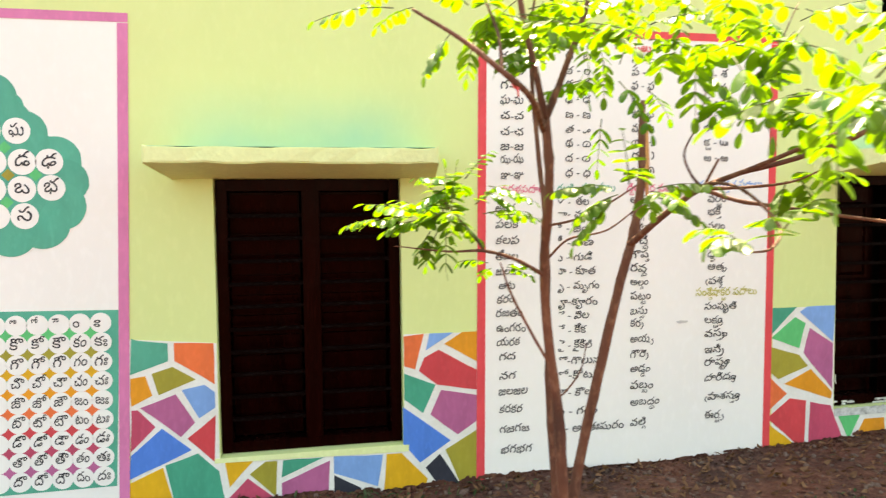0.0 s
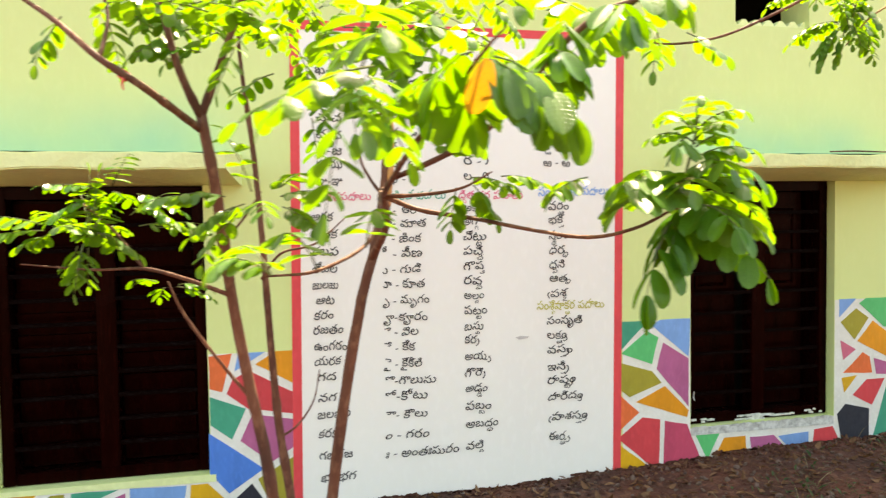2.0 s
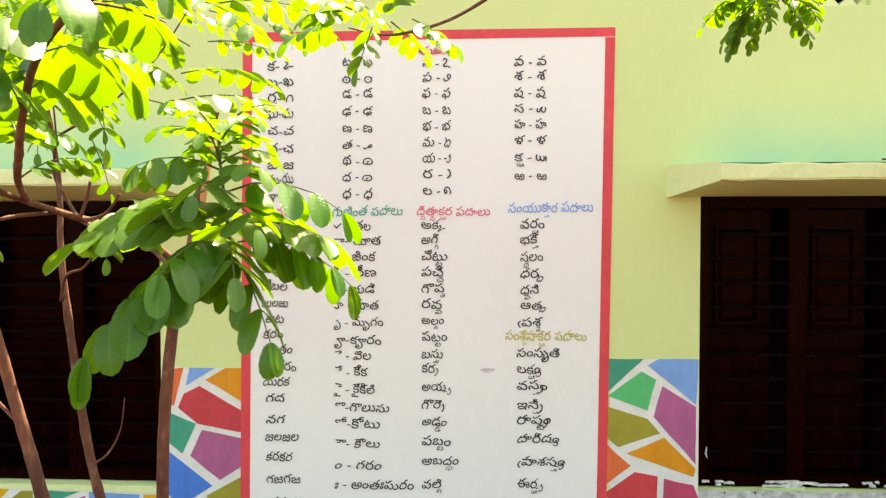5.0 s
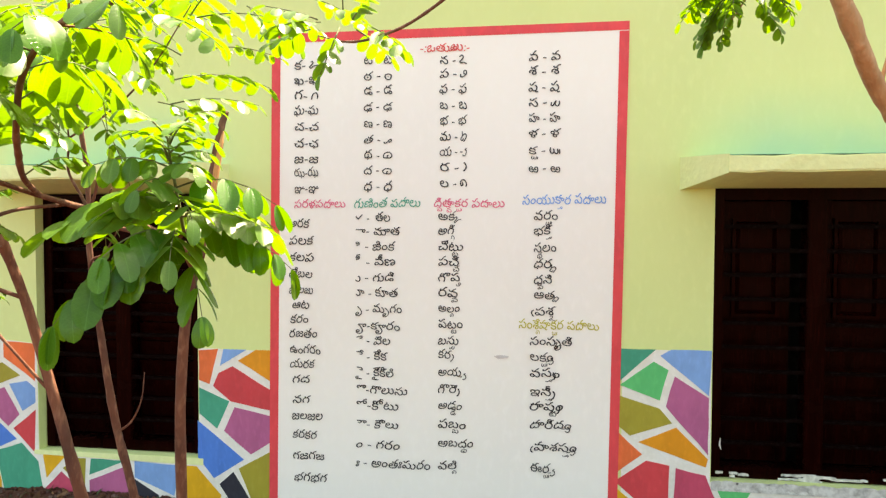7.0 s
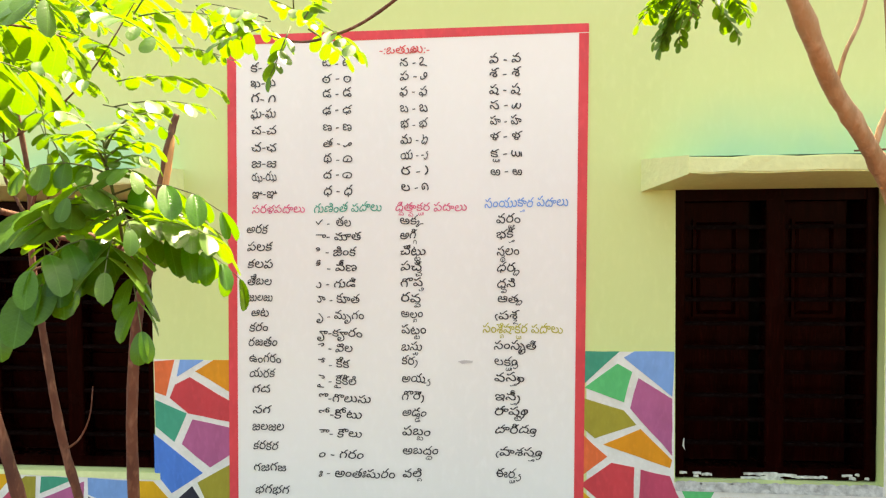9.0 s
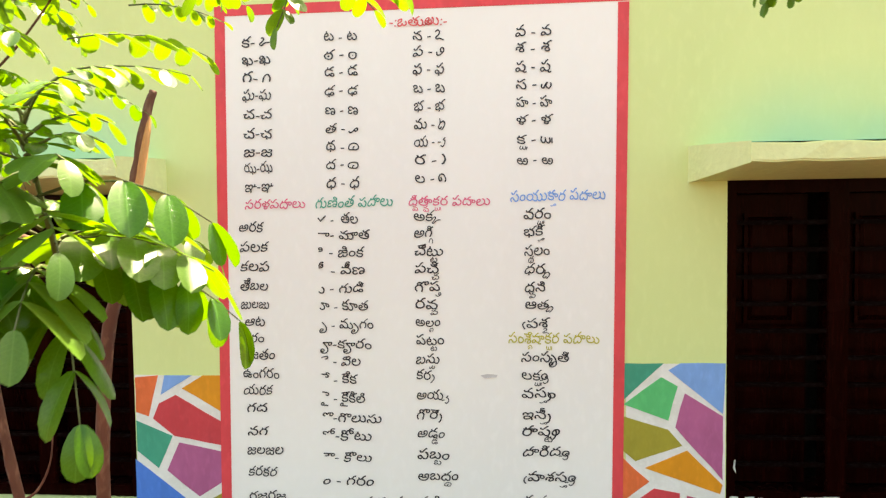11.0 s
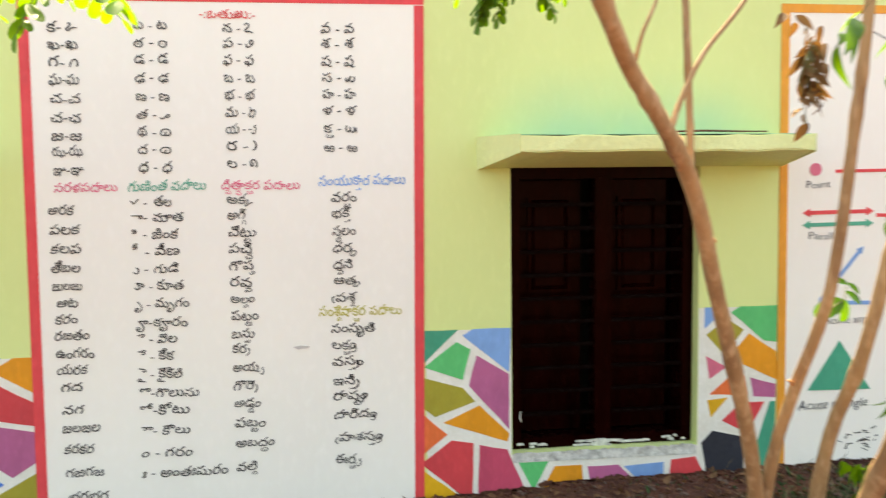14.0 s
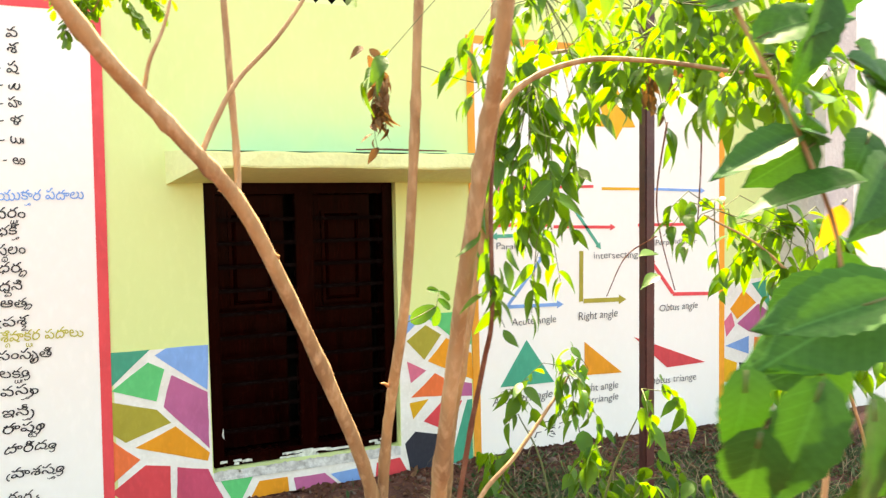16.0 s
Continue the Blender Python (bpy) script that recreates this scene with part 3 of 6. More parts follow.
def lattice(x0, x1, z0, z1, whole):
    """A cast concrete screen of square cells with diamond holes; where it is broken only its lowest cells remain."""
    wide, rows = (x1 - x0) / 6, int((z1 - z0) / 0.088) if whole else 1
    tall = (z1 - z0) / rows if whole else 0.088
    thing = tagged(new("ventilator"), "ventilator with a cream diamond lattice" if whole else "ventilator with a broken cream lattice", "ventilator", "ventilators", "structure")
    for j in range(rows):
        for i in range(6):
            a, b, c, d = x0 + i * wide, x0 + (i + 1) * wide, z0 + j * tall, z0 + (j + 1) * tall
            u, w, r = (a + b) / 2, (c + d) / 2, 0.36
            quads = [[(a, c), (b, c), (u, w - tall * r)], [(a, c), (u, w - tall * r), (u - wide * r, w), (a, w)], [(b, c), (b, w), (u + wide * r, w), (u, w - tall * r)]]
            if whole:
                quads += [[(x, 2 * w - z) for x, z in q] for q in quads]
            verts, faces = [], []
            for q in quads:
                v, f = slab(q, 0.10, 0.035)
                faces += [[k + len(verts) for k in g] for g in f]
                verts += v
            part("lattice_cell", mesh_of("lattice_cell", verts, faces, CREAM), CREAM, thing)
    return thing


lattice(*VENTS[0], True)
lattice(*VENTS[1], False)

# broken, whitewashed plaster along the second window's foot
random.seed(5)
verts, faces = [], []


def smear(x0, x1, base, high, depth):
    """A ragged lick of thick paint with a torn upper edge, thinning out at both ends."""
    n = max(4, int((x1 - x0) / 0.011))
    top = [(x0 + (x1 - x0) * k / n, base + high * abs(math.sin(math.pi * k / n)) ** 0.6 * random.uniform(0.25, 1.0) + 0.001) for k in range(n + 1)]
    foot = [(x, base - 0.006 - random.uniform(0, 0.006)) for x, _ in top[::-1]]
    return slab(top + foot, depth + 0.004, depth)


x = 2.217
while x < 3.14:
    run = random.uniform(0.05, 0.17)
    v, f = smear(x, min(x + run, 3.168), 0.2325, random.uniform(0.003, 0.011), -0.0075)
    faces += [[i + len(verts) for i in q] for q in f]
    verts += v
    x += run + random.uniform(-0.01, 0.025)
for k in range(7):                 # brushed over the frame's foot
    x = random.uniform(2.50, 2.86)
    v, f = smear(x, x + random.uniform(0.05, 0.15), 0.241 + 0.0045 * k + random.uniform(-0.002, 0.002), random.uniform(0.002, 0.007), 0.0545 - 0.0002 * k)
    faces += [[i + len(verts) for i in q] for q in f]
    verts += v
for k in range(9):
    x = random.choice((random.uniform(2.24, 2.4), random.uniform(2.9, 3.12)))
    v, f = smear(x, x + random.uniform(0.015, 0.05), 0.245 + random.uniform(0, 0.03), random.uniform(0.002, 0.006), 0.0515 - 0.0002 * k)
    faces += [[i + len(verts) for i in q] for q in f]
    verts += v
v, f = slab([(2.262, 0.395), (2.268, 0.43), (2.272, 0.432), (2.270, 0.40), (2.275, 0.372)], 0.056, 0.052)
faces += [[i + len(verts) for i in q] for q in f]
verts += v
part("whitewash_drips", mesh_of("whitewash_drips", verts, faces, WHITEWASH), WHITEWASH, wall_south)
v, f = slab([(2.216, 0.19), (3.172, 0.185), (3.172, 0.2305), (2.216, 0.2315)], 0.0, -0.006)
part("window_sill_band", mesh_of("window_sill_band", v, f, WHITEWASH), WHITEWASH, wall_south)
v, f = slab([(-1.40, 0.192), (-0.40, 0.178), (-0.40, 0.2135), (-1.40, 0.2145)], 0.0, -0.006)
part("window_sill_band", mesh_of("window_sill_band", v, f, CREAM), CREAM, wall_south)


# ---- painted panels and their lettering ----
BRUSH = 0.005


@functools.lru_cache(maxsize=None)
def glyphs(text):
    """Filled outlines of a line of writing, strokes that cross one another included."""
    curve = bpy.data.curves.new("lettering", "FONT")
    curve.body, curve.resolution_u, curve.fill_mode = text, 4, "NONE"
    ob = bpy.data.objects.new("lettering", curve)
    me = ob.to_mesh()
    outline = np.array([v.co[:2] for v in me.vertices]).reshape(-1, 2)
    edges = [tuple(e.vertices) for e in me.edges]
    ob.to_mesh_clear()
    bpy.data.objects.remove(ob)
    bpy.data.curves.remove(curve)
    if not edges:
        return [], []
    ahead, behind = np.arange(len(outline)), np.arange(len(outline))
    for i, j in edges:
        ahead[i], behind[j] = j, i
    along = outline[ahead] - outline[behind]
    along /= np.maximum(np.linalg.norm(along, axis=1, keepdims=True), 1e-6)
    outline = outline + BRUSH * np.stack([-along[:, 1], along[:, 0]], axis=1)      # a broader brush
    points, _, triangles, _, _, _ = geometry.delaunay_2d_cdt([Vector(p) for p in outline], edges, [], 0, 1e-6)
    pts = np.array([p[:] for p in points])
    tri = np.array([t[:] for t in triangles])
    middle = pts[tri].mean(axis=1)
    a, b = outline[[e[0] for e in edges]], outline[[e[1] for e in edges]]
    px, py = middle[:, :1], middle[:, 1:]
    side = (b[:, 0] - a[:, 0]) * (py - a[:, 1]) - (px - a[:, 0]) * (b[:, 1] - a[:, 1])
    winding = ((a[:, 1] <= py) & (b[:, 1] > py) & (side > 0)).sum(axis=1) - ((a[:, 1] > py) & (b[:, 1] <= py) & (side < 0)).sum(axis=1)
    return [Vector((*p, 0.0)) for p in points], [list(map(int, t)) for t in tri[winding != 0]]


VIRAMA = "\u0c4d"
BELOW = {                           # written forms of joined consonants: brush lines in letter heights
    "క": (((0.06, 0.52), (0.17, 0.60), (0.22, 0.48), (0.12, 0.28), (0.02, 0.12), (0.12, 0.04), (0.26, 0.20), (0.42, 0.30), (0.62, 0.31)),),
    "గ": (((0.0, 0.0), (0.02, 0.28), (0.15, 0.48), (0.30, 0.46), (0.38, 0.24), (0.37, 0.0)),),
    "ఠ": (((0.2, 0.48), (0.02, 0.38), (0.02, 0.12), (0.2, 0.0), (0.38, 0.12), (0.38, 0.38), (0.2, 0.48)), ((0.18, 0.24), (0.23, 0.25))),
    "త": (((0.0, 0.14), (0.13, 0.03), (0.30, 0.10), (0.42, 0.26), (0.56, 0.28), (0.60, 0.14), (0.48, 0.08), (0.40, 0.18)),),
    "ద": (((0.05, 0.04), (0.0, 0.2), (0.12, 0.40), (0.36, 0.47), (0.60, 0.40), (0.68, 0.2), (0.56, 0.04), (0.30, 0.02), (0.05, 0.04)), ((0.30, 0.03), (0.33, 0.20), (0.42, 0.24))),
    "న": (((0.04, 0.44), (0.18, 0.58), (0.34, 0.50), (0.28, 0.30), (0.08, 0.12), (0.15, 0.02), (0.35, 0.07), (0.62, 0.0)),),
    "ప": (((0.0, 0.26), (0.06, 0.05), (0.26, 0.03), (0.44, 0.22), (0.42, 0.46), (0.28, 0.46), (0.24, 0.28), (0.38, 0.16)),),
    "మ": (((0.10, 0.72), (0.13, 0.34), (0.04, 0.12), (0.16, 0.02), (0.30, 0.16)), ((0.13, 0.38), (0.36, 0.50), (0.52, 0.30), (0.44, 0.10), (0.28, -0.06))),
    "య": (((0.0, 0.28), (0.26, 0.31)), ((0.58, 0.64), (0.42, 0.52), (0.60, 0.40), (0.62, 0.16), (0.44, 0.0), (0.28, 0.10))),
    "ల": (((0.14, 0.30), (0.17, 0.12), (0.04, 0.06), (0.0, 0.28), (0.14, 0.46), (0.34, 0.42), (0.44, 0.20), (0.38, 0.0)),),
    "స": (((0.04, 0.26), (0.0, 0.08), (0.12, 0.02), (0.22, 0.20), (0.34, 0.42), (0.28, 0.16), (0.44, 0.04), (0.58, 0.24), (0.54, 0.44)),),
    "ష": (((0.05, 0.44), (0.0, 0.15), (0.12, 0.0), (0.25, 0.16), (0.24, 0.38)), ((0.25, 0.16), (0.38, 0.0), (0.50, 0.15), (0.49, 0.42)), ((0.62, 0.40), (0.60, 0.0))),
    "ర": (((0.02, 0.58), (0.14, 0.46), (0.18, 0.28), (0.10, 0.08), (0.0, -0.02)),),
}


def brushed(lines, wide=0.088):
    """Flat brush strokes along smooth lines, their ends tapering a little."""
    verts, faces = [], []
    for n, line in enumerate(lines):
        run = smooth_line([(x, y, 0.0, 0.0) for x, y in line], 5)
        for i, q in enumerate(run):
            ahead = Vector(run[min(i + 1, len(run) - 1)][:2]) - Vector(run[max(i - 1, 0)][:2])
            across = Vector((-ahead.y, ahead.x)).normalized() * wide / 2 * (0.72 if i in (0, len(run) - 1) else 1.0)
            if i:
                k = len(verts)
                faces.append([k - 2, k - 1, k + 1, k])
            verts += [Vector((q[0] + across.x, q[1] + across.y, 0.004 * n)), Vector((q[0] - across.x, q[1] - across.y, 0.004 * n))]
    return verts, faces


def below_form(sign):
    return brushed(BELOW[sign]) if sign in BELOW else glyphs(sign)


def laid_out(text):
    """Glyph outlines of one line; joined consonants hang small below their base, and those after a dash stand on the line."""
    plain, hung = "", []
    i = 0
    while i < len(text):
        if text[i] == VIRAMA and i + 1 < len(text):
            hung.append((len(plain), text[i + 1]))
            i += 2
        else:
            plain += text[i]
            i += 1
    alone = plain.rstrip().endswith("-")
    verts, faces = glyphs(plain.rstrip()) if plain.strip() else ([], [])
    verts, faces = list(verts), list(faces)
    for at, sign in hung:
        before, _ = glyphs(plain[:at].rstrip())
        right = max((v.x for v in before), default=0.3)
        sv, sf = below_form(sign)
        left, wide = min(v.x for v in sv), max(v.x for v in sv)
        faces += [[k + len(verts) for k in f] for f in sf]
        if alone and at >= 2:
            verts += [Vector((right + 0.26 + v.x - left, v.y * 1.05, v.z)) for v in sv]
        elif sign == "ర" and at == 1:
            verts += [Vector((-0.02 - v.x * 0.9, v.y * 0.95 - 0.14, v.z)) for v in sv]
        elif sign == "ర":
            verts += [Vector((right + 0.05 + v.x, v.y * 1.1 - 0.22, v.z)) for v in sv]
        elif sign in "కయమ":
            verts += [Vector((right - 0.10 + (v.x - left) * 0.85, v.y * 0.8 - 0.26, v.z)) for v in sv]
        else:
            verts += [Vector((right + (v.x - wide) * 0.64 + 0.06, v.y * 0.60 - 0.42, v.z)) for v in sv]
    return verts, faces


def write(panel, text, x, z, wide, material, tall=0.062, lift=0.0075):
    """A hand-lettered line, its left foot at (x, z) on the wall, wide metres long."""
    verts, faces = laid_out(text)
    if not verts:
        return None
    a, b = min(v.x for v in verts), max(v.x for v in verts)
    k = wide / (b - a)
    tilt = random.uniform(-0.02, 0.02)
    tall *= random.uniform(0.94, 1.06)
    placed = []
    slant, phase = random.uniform(0.02, 0.16), random.uniform(0, 6)
    for v in verts:
        u, w = (v.x - a) * k, v.y * tall
        bob = 0.0022 * math.sin(u * 62 + phase)
        placed.append((x + u + slant * (w - 0.02) + 0.0012 * math.sin(w * 130 + phase), -lift - v.z * 0.05, z + w * (1 + 0.07 * math.sin(u * 47 + phase * 2)) + u * tilt + bob))
    return part("lettering", mesh_of("lettering", placed, faces, material), material, panel)


def panel(name, label, x0, x1, z0, z1, border, width, material, lean=0.0):
    """A white painted field with a painted border; lean shifts the foot sideways."""
    foot = lambda x: x + lean
    v, f = slab([(foot(x0), z0), (foot(x1), z0), (x1, z1), (x0, z1)], 0.0, -0.004)
    thing = part(name, mesh_of(name, v, f, WHITE), WHITE, None)
    tagged(thing, label, "wall painting")
    bars = [[(x0, z1 - width), (x1, z1 - width * 0.9), (x1, z1), (x0, z1)],
            [(foot(x0), z0), (foot(x0) + width, z0), (x0 + width, z1 - width), (x0, z1 - width)],
            [(foot(x1) - width, z0), (foot(x1), z0), (x1, z1 - width), (x1 - width, z1 - width)]]
    for corners in bars:
        v, f = slab(corners, 0.0, -0.0065)
        part("border", mesh_of("border", v, f, border), border, thing)
    return thing


random.seed(11)
chart = panel("letter_chart", "white painted chart of black Telugu letters in a red border", 0.005, 1.805, -0.1, 2.457, BORDER_RED, 0.046, WHITE, -0.035)
write(chart, "-:ఒత్తులు:-", 0.786, 2.341, 0.249, INK_RED)
write(chart, "క-్క", 0.126, 2.273, 0.128, INK)
write(chart, "ఖ-ఖ", 0.125, 2.197, 0.129, INK)
write(chart, "గ-్గ", 0.125, 2.119, 0.128, INK)
write(chart, "ఘ-ఘ", 0.124, 2.041, 0.129, INK)
write(chart, "చ-చ", 0.124, 1.959, 0.129, INK)
write(chart, "చ-ఛ", 0.123, 1.875, 0.129, INK)
write(chart, "జ-జ", 0.123, 1.793, 0.129, INK)
write(chart, "ఝ-ఝ", 0.122, 1.723, 0.129, INK)
write(chart, "ఞ-ఞ", 0.122, 1.638, 0.129, INK)
write(chart, "ట - ట", 0.494, 2.288, 0.146, INK)
write(chart, "ఠ - ్ఠ", 0.494, 2.208, 0.146, INK)
write(chart, "డ - డ", 0.494, 2.134, 0.146, INK)
write(chart, "ఢ - ఢ", 0.494, 2.053, 0.146, INK)
write(chart, "ణ - ణ", 0.494, 1.970, 0.146, INK)
write(chart, "త - ్త", 0.494, 1.890, 0.146, INK)
write(chart, "థ - ్ద", 0.493, 1.812, 0.147, INK)
write(chart, "ద - ్ద", 0.493, 1.732, 0.146, INK)
write(chart, "ధ - ధ", 0.493, 1.651, 0.146, INK)
write(chart, "న - ్న", 0.884, 2.279, 0.136, INK)
write(chart, "ప - ్ప", 0.884, 2.209, 0.136, INK)
write(chart, "ఫ - ఫ", 0.884, 2.136, 0.136, INK)
write(chart, "బ - బ", 0.884, 2.054, 0.137, INK)
write(chart, "భ - భ", 0.885, 1.975, 0.136, INK)
write(chart, "మ - ్మ", 0.885, 1.899, 0.136, INK)
write(chart, "య - ్య", 0.885, 1.822, 0.136, INK)
write(chart, "ర - ్ర", 0.885, 1.743, 0.137, INK)
write(chart, "ల - ్ల", 0.885, 1.663, 0.137, INK)
write(chart, "వ - వ", 1.325, 2.279, 0.153, INK)
write(chart, "శ - శ", 1.326, 2.211, 0.153, INK)
write(chart, "ష - ష", 1.326, 2.133, 0.154, INK)
write(chart, "స - ్స", 1.327, 2.058, 0.153, INK)
write(chart, "హ - హ", 1.327, 1.981, 0.154, INK)
write(chart, "ళ - ళ", 1.328, 1.906, 0.153, INK)
write(chart, "క్ష - ్ష", 1.328, 1.823, 0.154, INK)
write(chart, "ఱ - ఱ", 1.329, 1.736, 0.154, INK)
write(chart, "సరళపదాలు", 0.121, 1.561, 0.273, INK_PINK)
write(chart, "గుణింత పదాలు", 0.442, 1.561, 0.345, INK_GREEN)
write(chart, "ద్విత్వాక్షర పదాలు", 0.854, 1.566, 0.356, INK_PINK)
write(chart, "సంయుక్తార పదాలు", 1.299, 1.577, 0.406, INK_BLUE)
write(chart, "సంశ్లేషాక్షర పదాలు", 1.284, 0.959, 0.392, INK_OLIVE)
write(chart, "అరక", 0.090, 1.461, 0.113, INK)
write(chart, "పలక", 0.092, 1.370, 0.132, INK)
write(chart, "కలప", 0.092, 1.284, 0.132, INK)
write(chart, "తేబల", 0.091, 1.198, 0.126, INK)
write(chart, "జులజు", 0.091, 1.115, 0.129, INK)
write(chart, "ఆట", 0.106, 1.038, 0.092, INK)
write(chart, "కరం", 0.096, 0.961, 0.098, INK)
write(chart, "రజతం", 0.089, 0.886, 0.151, INK)
write(chart, "ఉంగరం", 0.092, 0.803, 0.166, INK)
write(chart, "యరక", 0.091, 0.725, 0.136, INK)
write(chart, "గద", 0.106, 0.647, 0.093, INK)
write(chart, "నగ", 0.108, 0.540, 0.093, INK)
write(chart, "జలజల", 0.102, 0.452, 0.166, INK)
write(chart, "కరకర", 0.104, 0.353, 0.133, INK)
write(chart, "గజగజ", 0.106, 0.241, 0.170, INK)
write(chart, "భగభగ", 0.112, 0.127, 0.179, INK)
write(chart, "✓ -  తల", 0.448, 1.491, 0.181, INK)
write(chart, "ా- మాత", 0.448, 1.422, 0.231, INK)
write(chart, "ి - జింక", 0.447, 1.343, 0.208, INK)
write(chart, "ీ - వీణ", 0.447, 1.264, 0.208, INK)
write(chart, "ు - గుడి", 0.447, 1.183, 0.202, INK)
write(chart, "ూ - కూత", 0.447, 1.106, 0.220, INK)
write(chart, "ృ - మృగం", 0.449, 1.024, 0.241, INK)
write(chart, "ౄ-కౄరం", 0.449, 0.936, 0.232, INK)
write(chart, "ె - వెల", 0.449, 0.857, 0.179, INK)
write(chart, "ే - కేక", 0.449, 0.777, 0.164, INK)
write(chart, "ై - కైకిలి", 0.448, 0.695, 0.198, INK)
write(chart, "ొ-గొలుసు", 0.448, 0.603, 0.272, INK)
write(chart, "ో-కోటు", 0.448, 0.520, 0.224, INK)
write(chart, "ౌ- కౌలు", 0.448, 0.422, 0.224, INK)
write(chart, "ం - గరం", 0.447, 0.318, 0.231, INK)
write(chart, "ః - అంతఃపురం", 0.447, 0.220, 0.391, INK)
write(chart, "అక్క", 0.877, 1.498, 0.118, INK)
write(chart, "అగ్గి", 0.877, 1.426, 0.086, INK)
write(chart, "చెట్టు", 0.877, 1.346, 0.127, INK)
write(chart, "పచ్చి", 0.877, 1.269, 0.110, INK)
write(chart, "గొప్ప", 0.877, 1.188, 0.116, INK)
write(chart, "రవ్వ", 0.877, 1.111, 0.104, INK)
write(chart, "అల్లం", 0.878, 1.033, 0.109, INK)
write(chart, "పట్టం", 0.878, 0.952, 0.124, INK)
write(chart, "బస్సు", 0.878, 0.868, 0.104, INK)
write(chart, "కర్ర", 0.878, 0.796, 0.081, INK)
write(chart, "అయ్య", 0.878, 0.709, 0.145, INK)
write(chart, "గొర్రె", 0.878, 0.619, 0.113, INK)
write(chart, "అడ్డం", 0.878, 0.537, 0.122, INK)
write(chart, "పబ్బం", 0.879, 0.441, 0.142, INK)
write(chart, "అబద్దం", 0.879, 0.344, 0.180, INK)
write(chart, "వల్లి", 0.879, 0.227, 0.099, INK)
write(chart, "వర్షం", 1.356, 1.501, 0.118, INK)
write(chart, "భక్తి", 1.356, 1.428, 0.091, INK)
write(chart, "స్థలం", 1.357, 1.341, 0.110, INK)
write(chart, "ధర్మ", 1.357, 1.263, 0.114, INK)
write(chart, "ధ్వని", 1.358, 1.184, 0.089, INK)
write(chart, "ఆత్మ", 1.358, 1.108, 0.125, INK)
write(chart, "ప్రశ్న", 1.345, 1.028, 0.122, INK)
write(chart, "సంస్కృతి", 1.340, 0.878, 0.206, INK)
write(chart, "లక్ష్యం", 1.341, 0.798, 0.117, INK)
write(chart, "వస్త్రం", 1.341, 0.718, 0.148, INK)
write(chart, "ఇస్త్రీ", 1.342, 0.624, 0.126, INK)
write(chart, "రాష్ట్రం", 1.342, 0.550, 0.165, INK)
write(chart, "దారిద్యం", 1.343, 0.458, 0.204, INK)
write(chart, "ప్రాశస్త్యం", 1.344, 0.344, 0.229, INK)
write(chart, "ఈర్ష్య", 1.345, 0.237, 0.126, INK)

# alphabet tree and syllable grid
alphabet = panel("alphabet_painting", "white painting with a green letter tree in a pink border", -3.6, -1.745, -0.1, 2.441, BORDER_PINK, 0.048, WHITE, -0.07)


def disc(parent, name, x, z, r, material, lift, sides=28, wob=0.0):
    ring = [(x + r * math.cos(a) * (1 + random.uniform(-wob, wob)), z + r * math.sin(a) * (1 + random.uniform(-wob, wob))) for a in np.linspace(0, 2 * math.pi, sides + 1)[:-1]]
    v, f = slab(ring, -0.002, -lift)
    return part(name, mesh_of(name, v, f, material), material, parent)


for k, (x, z, r) in enumerate(((-2.29, 1.64, 0.27), (-2.225, 1.86, 0.105), (-2.09, 1.73, 0.115), (-2.05, 1.63, 0.105), (-2.075, 1.51, 0.115), (-2.16, 1.43, 0.125), (-2.30, 1.39, 0.12), (-2.285, 1.985, 0.065), (-2.36, 2.03, 0.11), (-2.5, 1.7, 0.4))):
    v, f = slab([(x + r * math.cos(a) * random.uniform(0.985, 1.015), z + r * math.sin(a)) for a in np.linspace(0, 2 * math.pi, 41)[:-1]], 0.0, -0.0055 - 0.0002 * k)
    part("painted_scallop", mesh_of("painted_scallop", v, f, TEAL), TEAL, alphabet)
for x, z, letter in ((-2.256, 1.869, "ఘ"), (-2.237, 1.722, "డ"), (-2.118, 1.723, "ఢ"), (-2.242, 1.593, "బ"), (-2.113, 1.598, "భ"), (-2.235, 1.464, "స"),
                     (-2.365, 1.722, ""), (-2.372, 1.593, ""), (-2.360, 1.464, ""), (-2.385, 1.869, "")):
    disc(alphabet, "painted_disc", x, z, 0.062, WHITE, 0.0082, wob=0.012)
    if letter:
        write(alphabet, letter, x - 0.032, z - 0.02, 0.066, INK, 0.09, 0.0095)
for x, z, m in ((-2.30, 1.66, OLIVE), (-2.18, 1.66, GREEN), (-2.31, 1.79, GREEN), (-2.31, 1.53, GREEN)):
    v, f = slab([(x - 0.03, z), (x, z - 0.03), (x + 0.03, z), (x, z + 0.03)], -0.002, -0.0075)
    part("painted_diamond", mesh_of("painted_diamond", v, f, m), m, alphabet)
v, f = slab([(-3.5, 0.10), (-1.868, 0.118), (-1.828, 0.998), (-3.5, 1.03)], 0.0, -0.0058)
part("painted_ground", mesh_of("painted_ground", v, f, TEAL), TEAL, alphabet)
BANDS = (GREEN, OLIVE, YELLOW, ORANGE, VERMILION, RED, CRIMSON, PURPLE)
SIGNS = ("ొ", "ో", "ౌ", "ం", "ః")
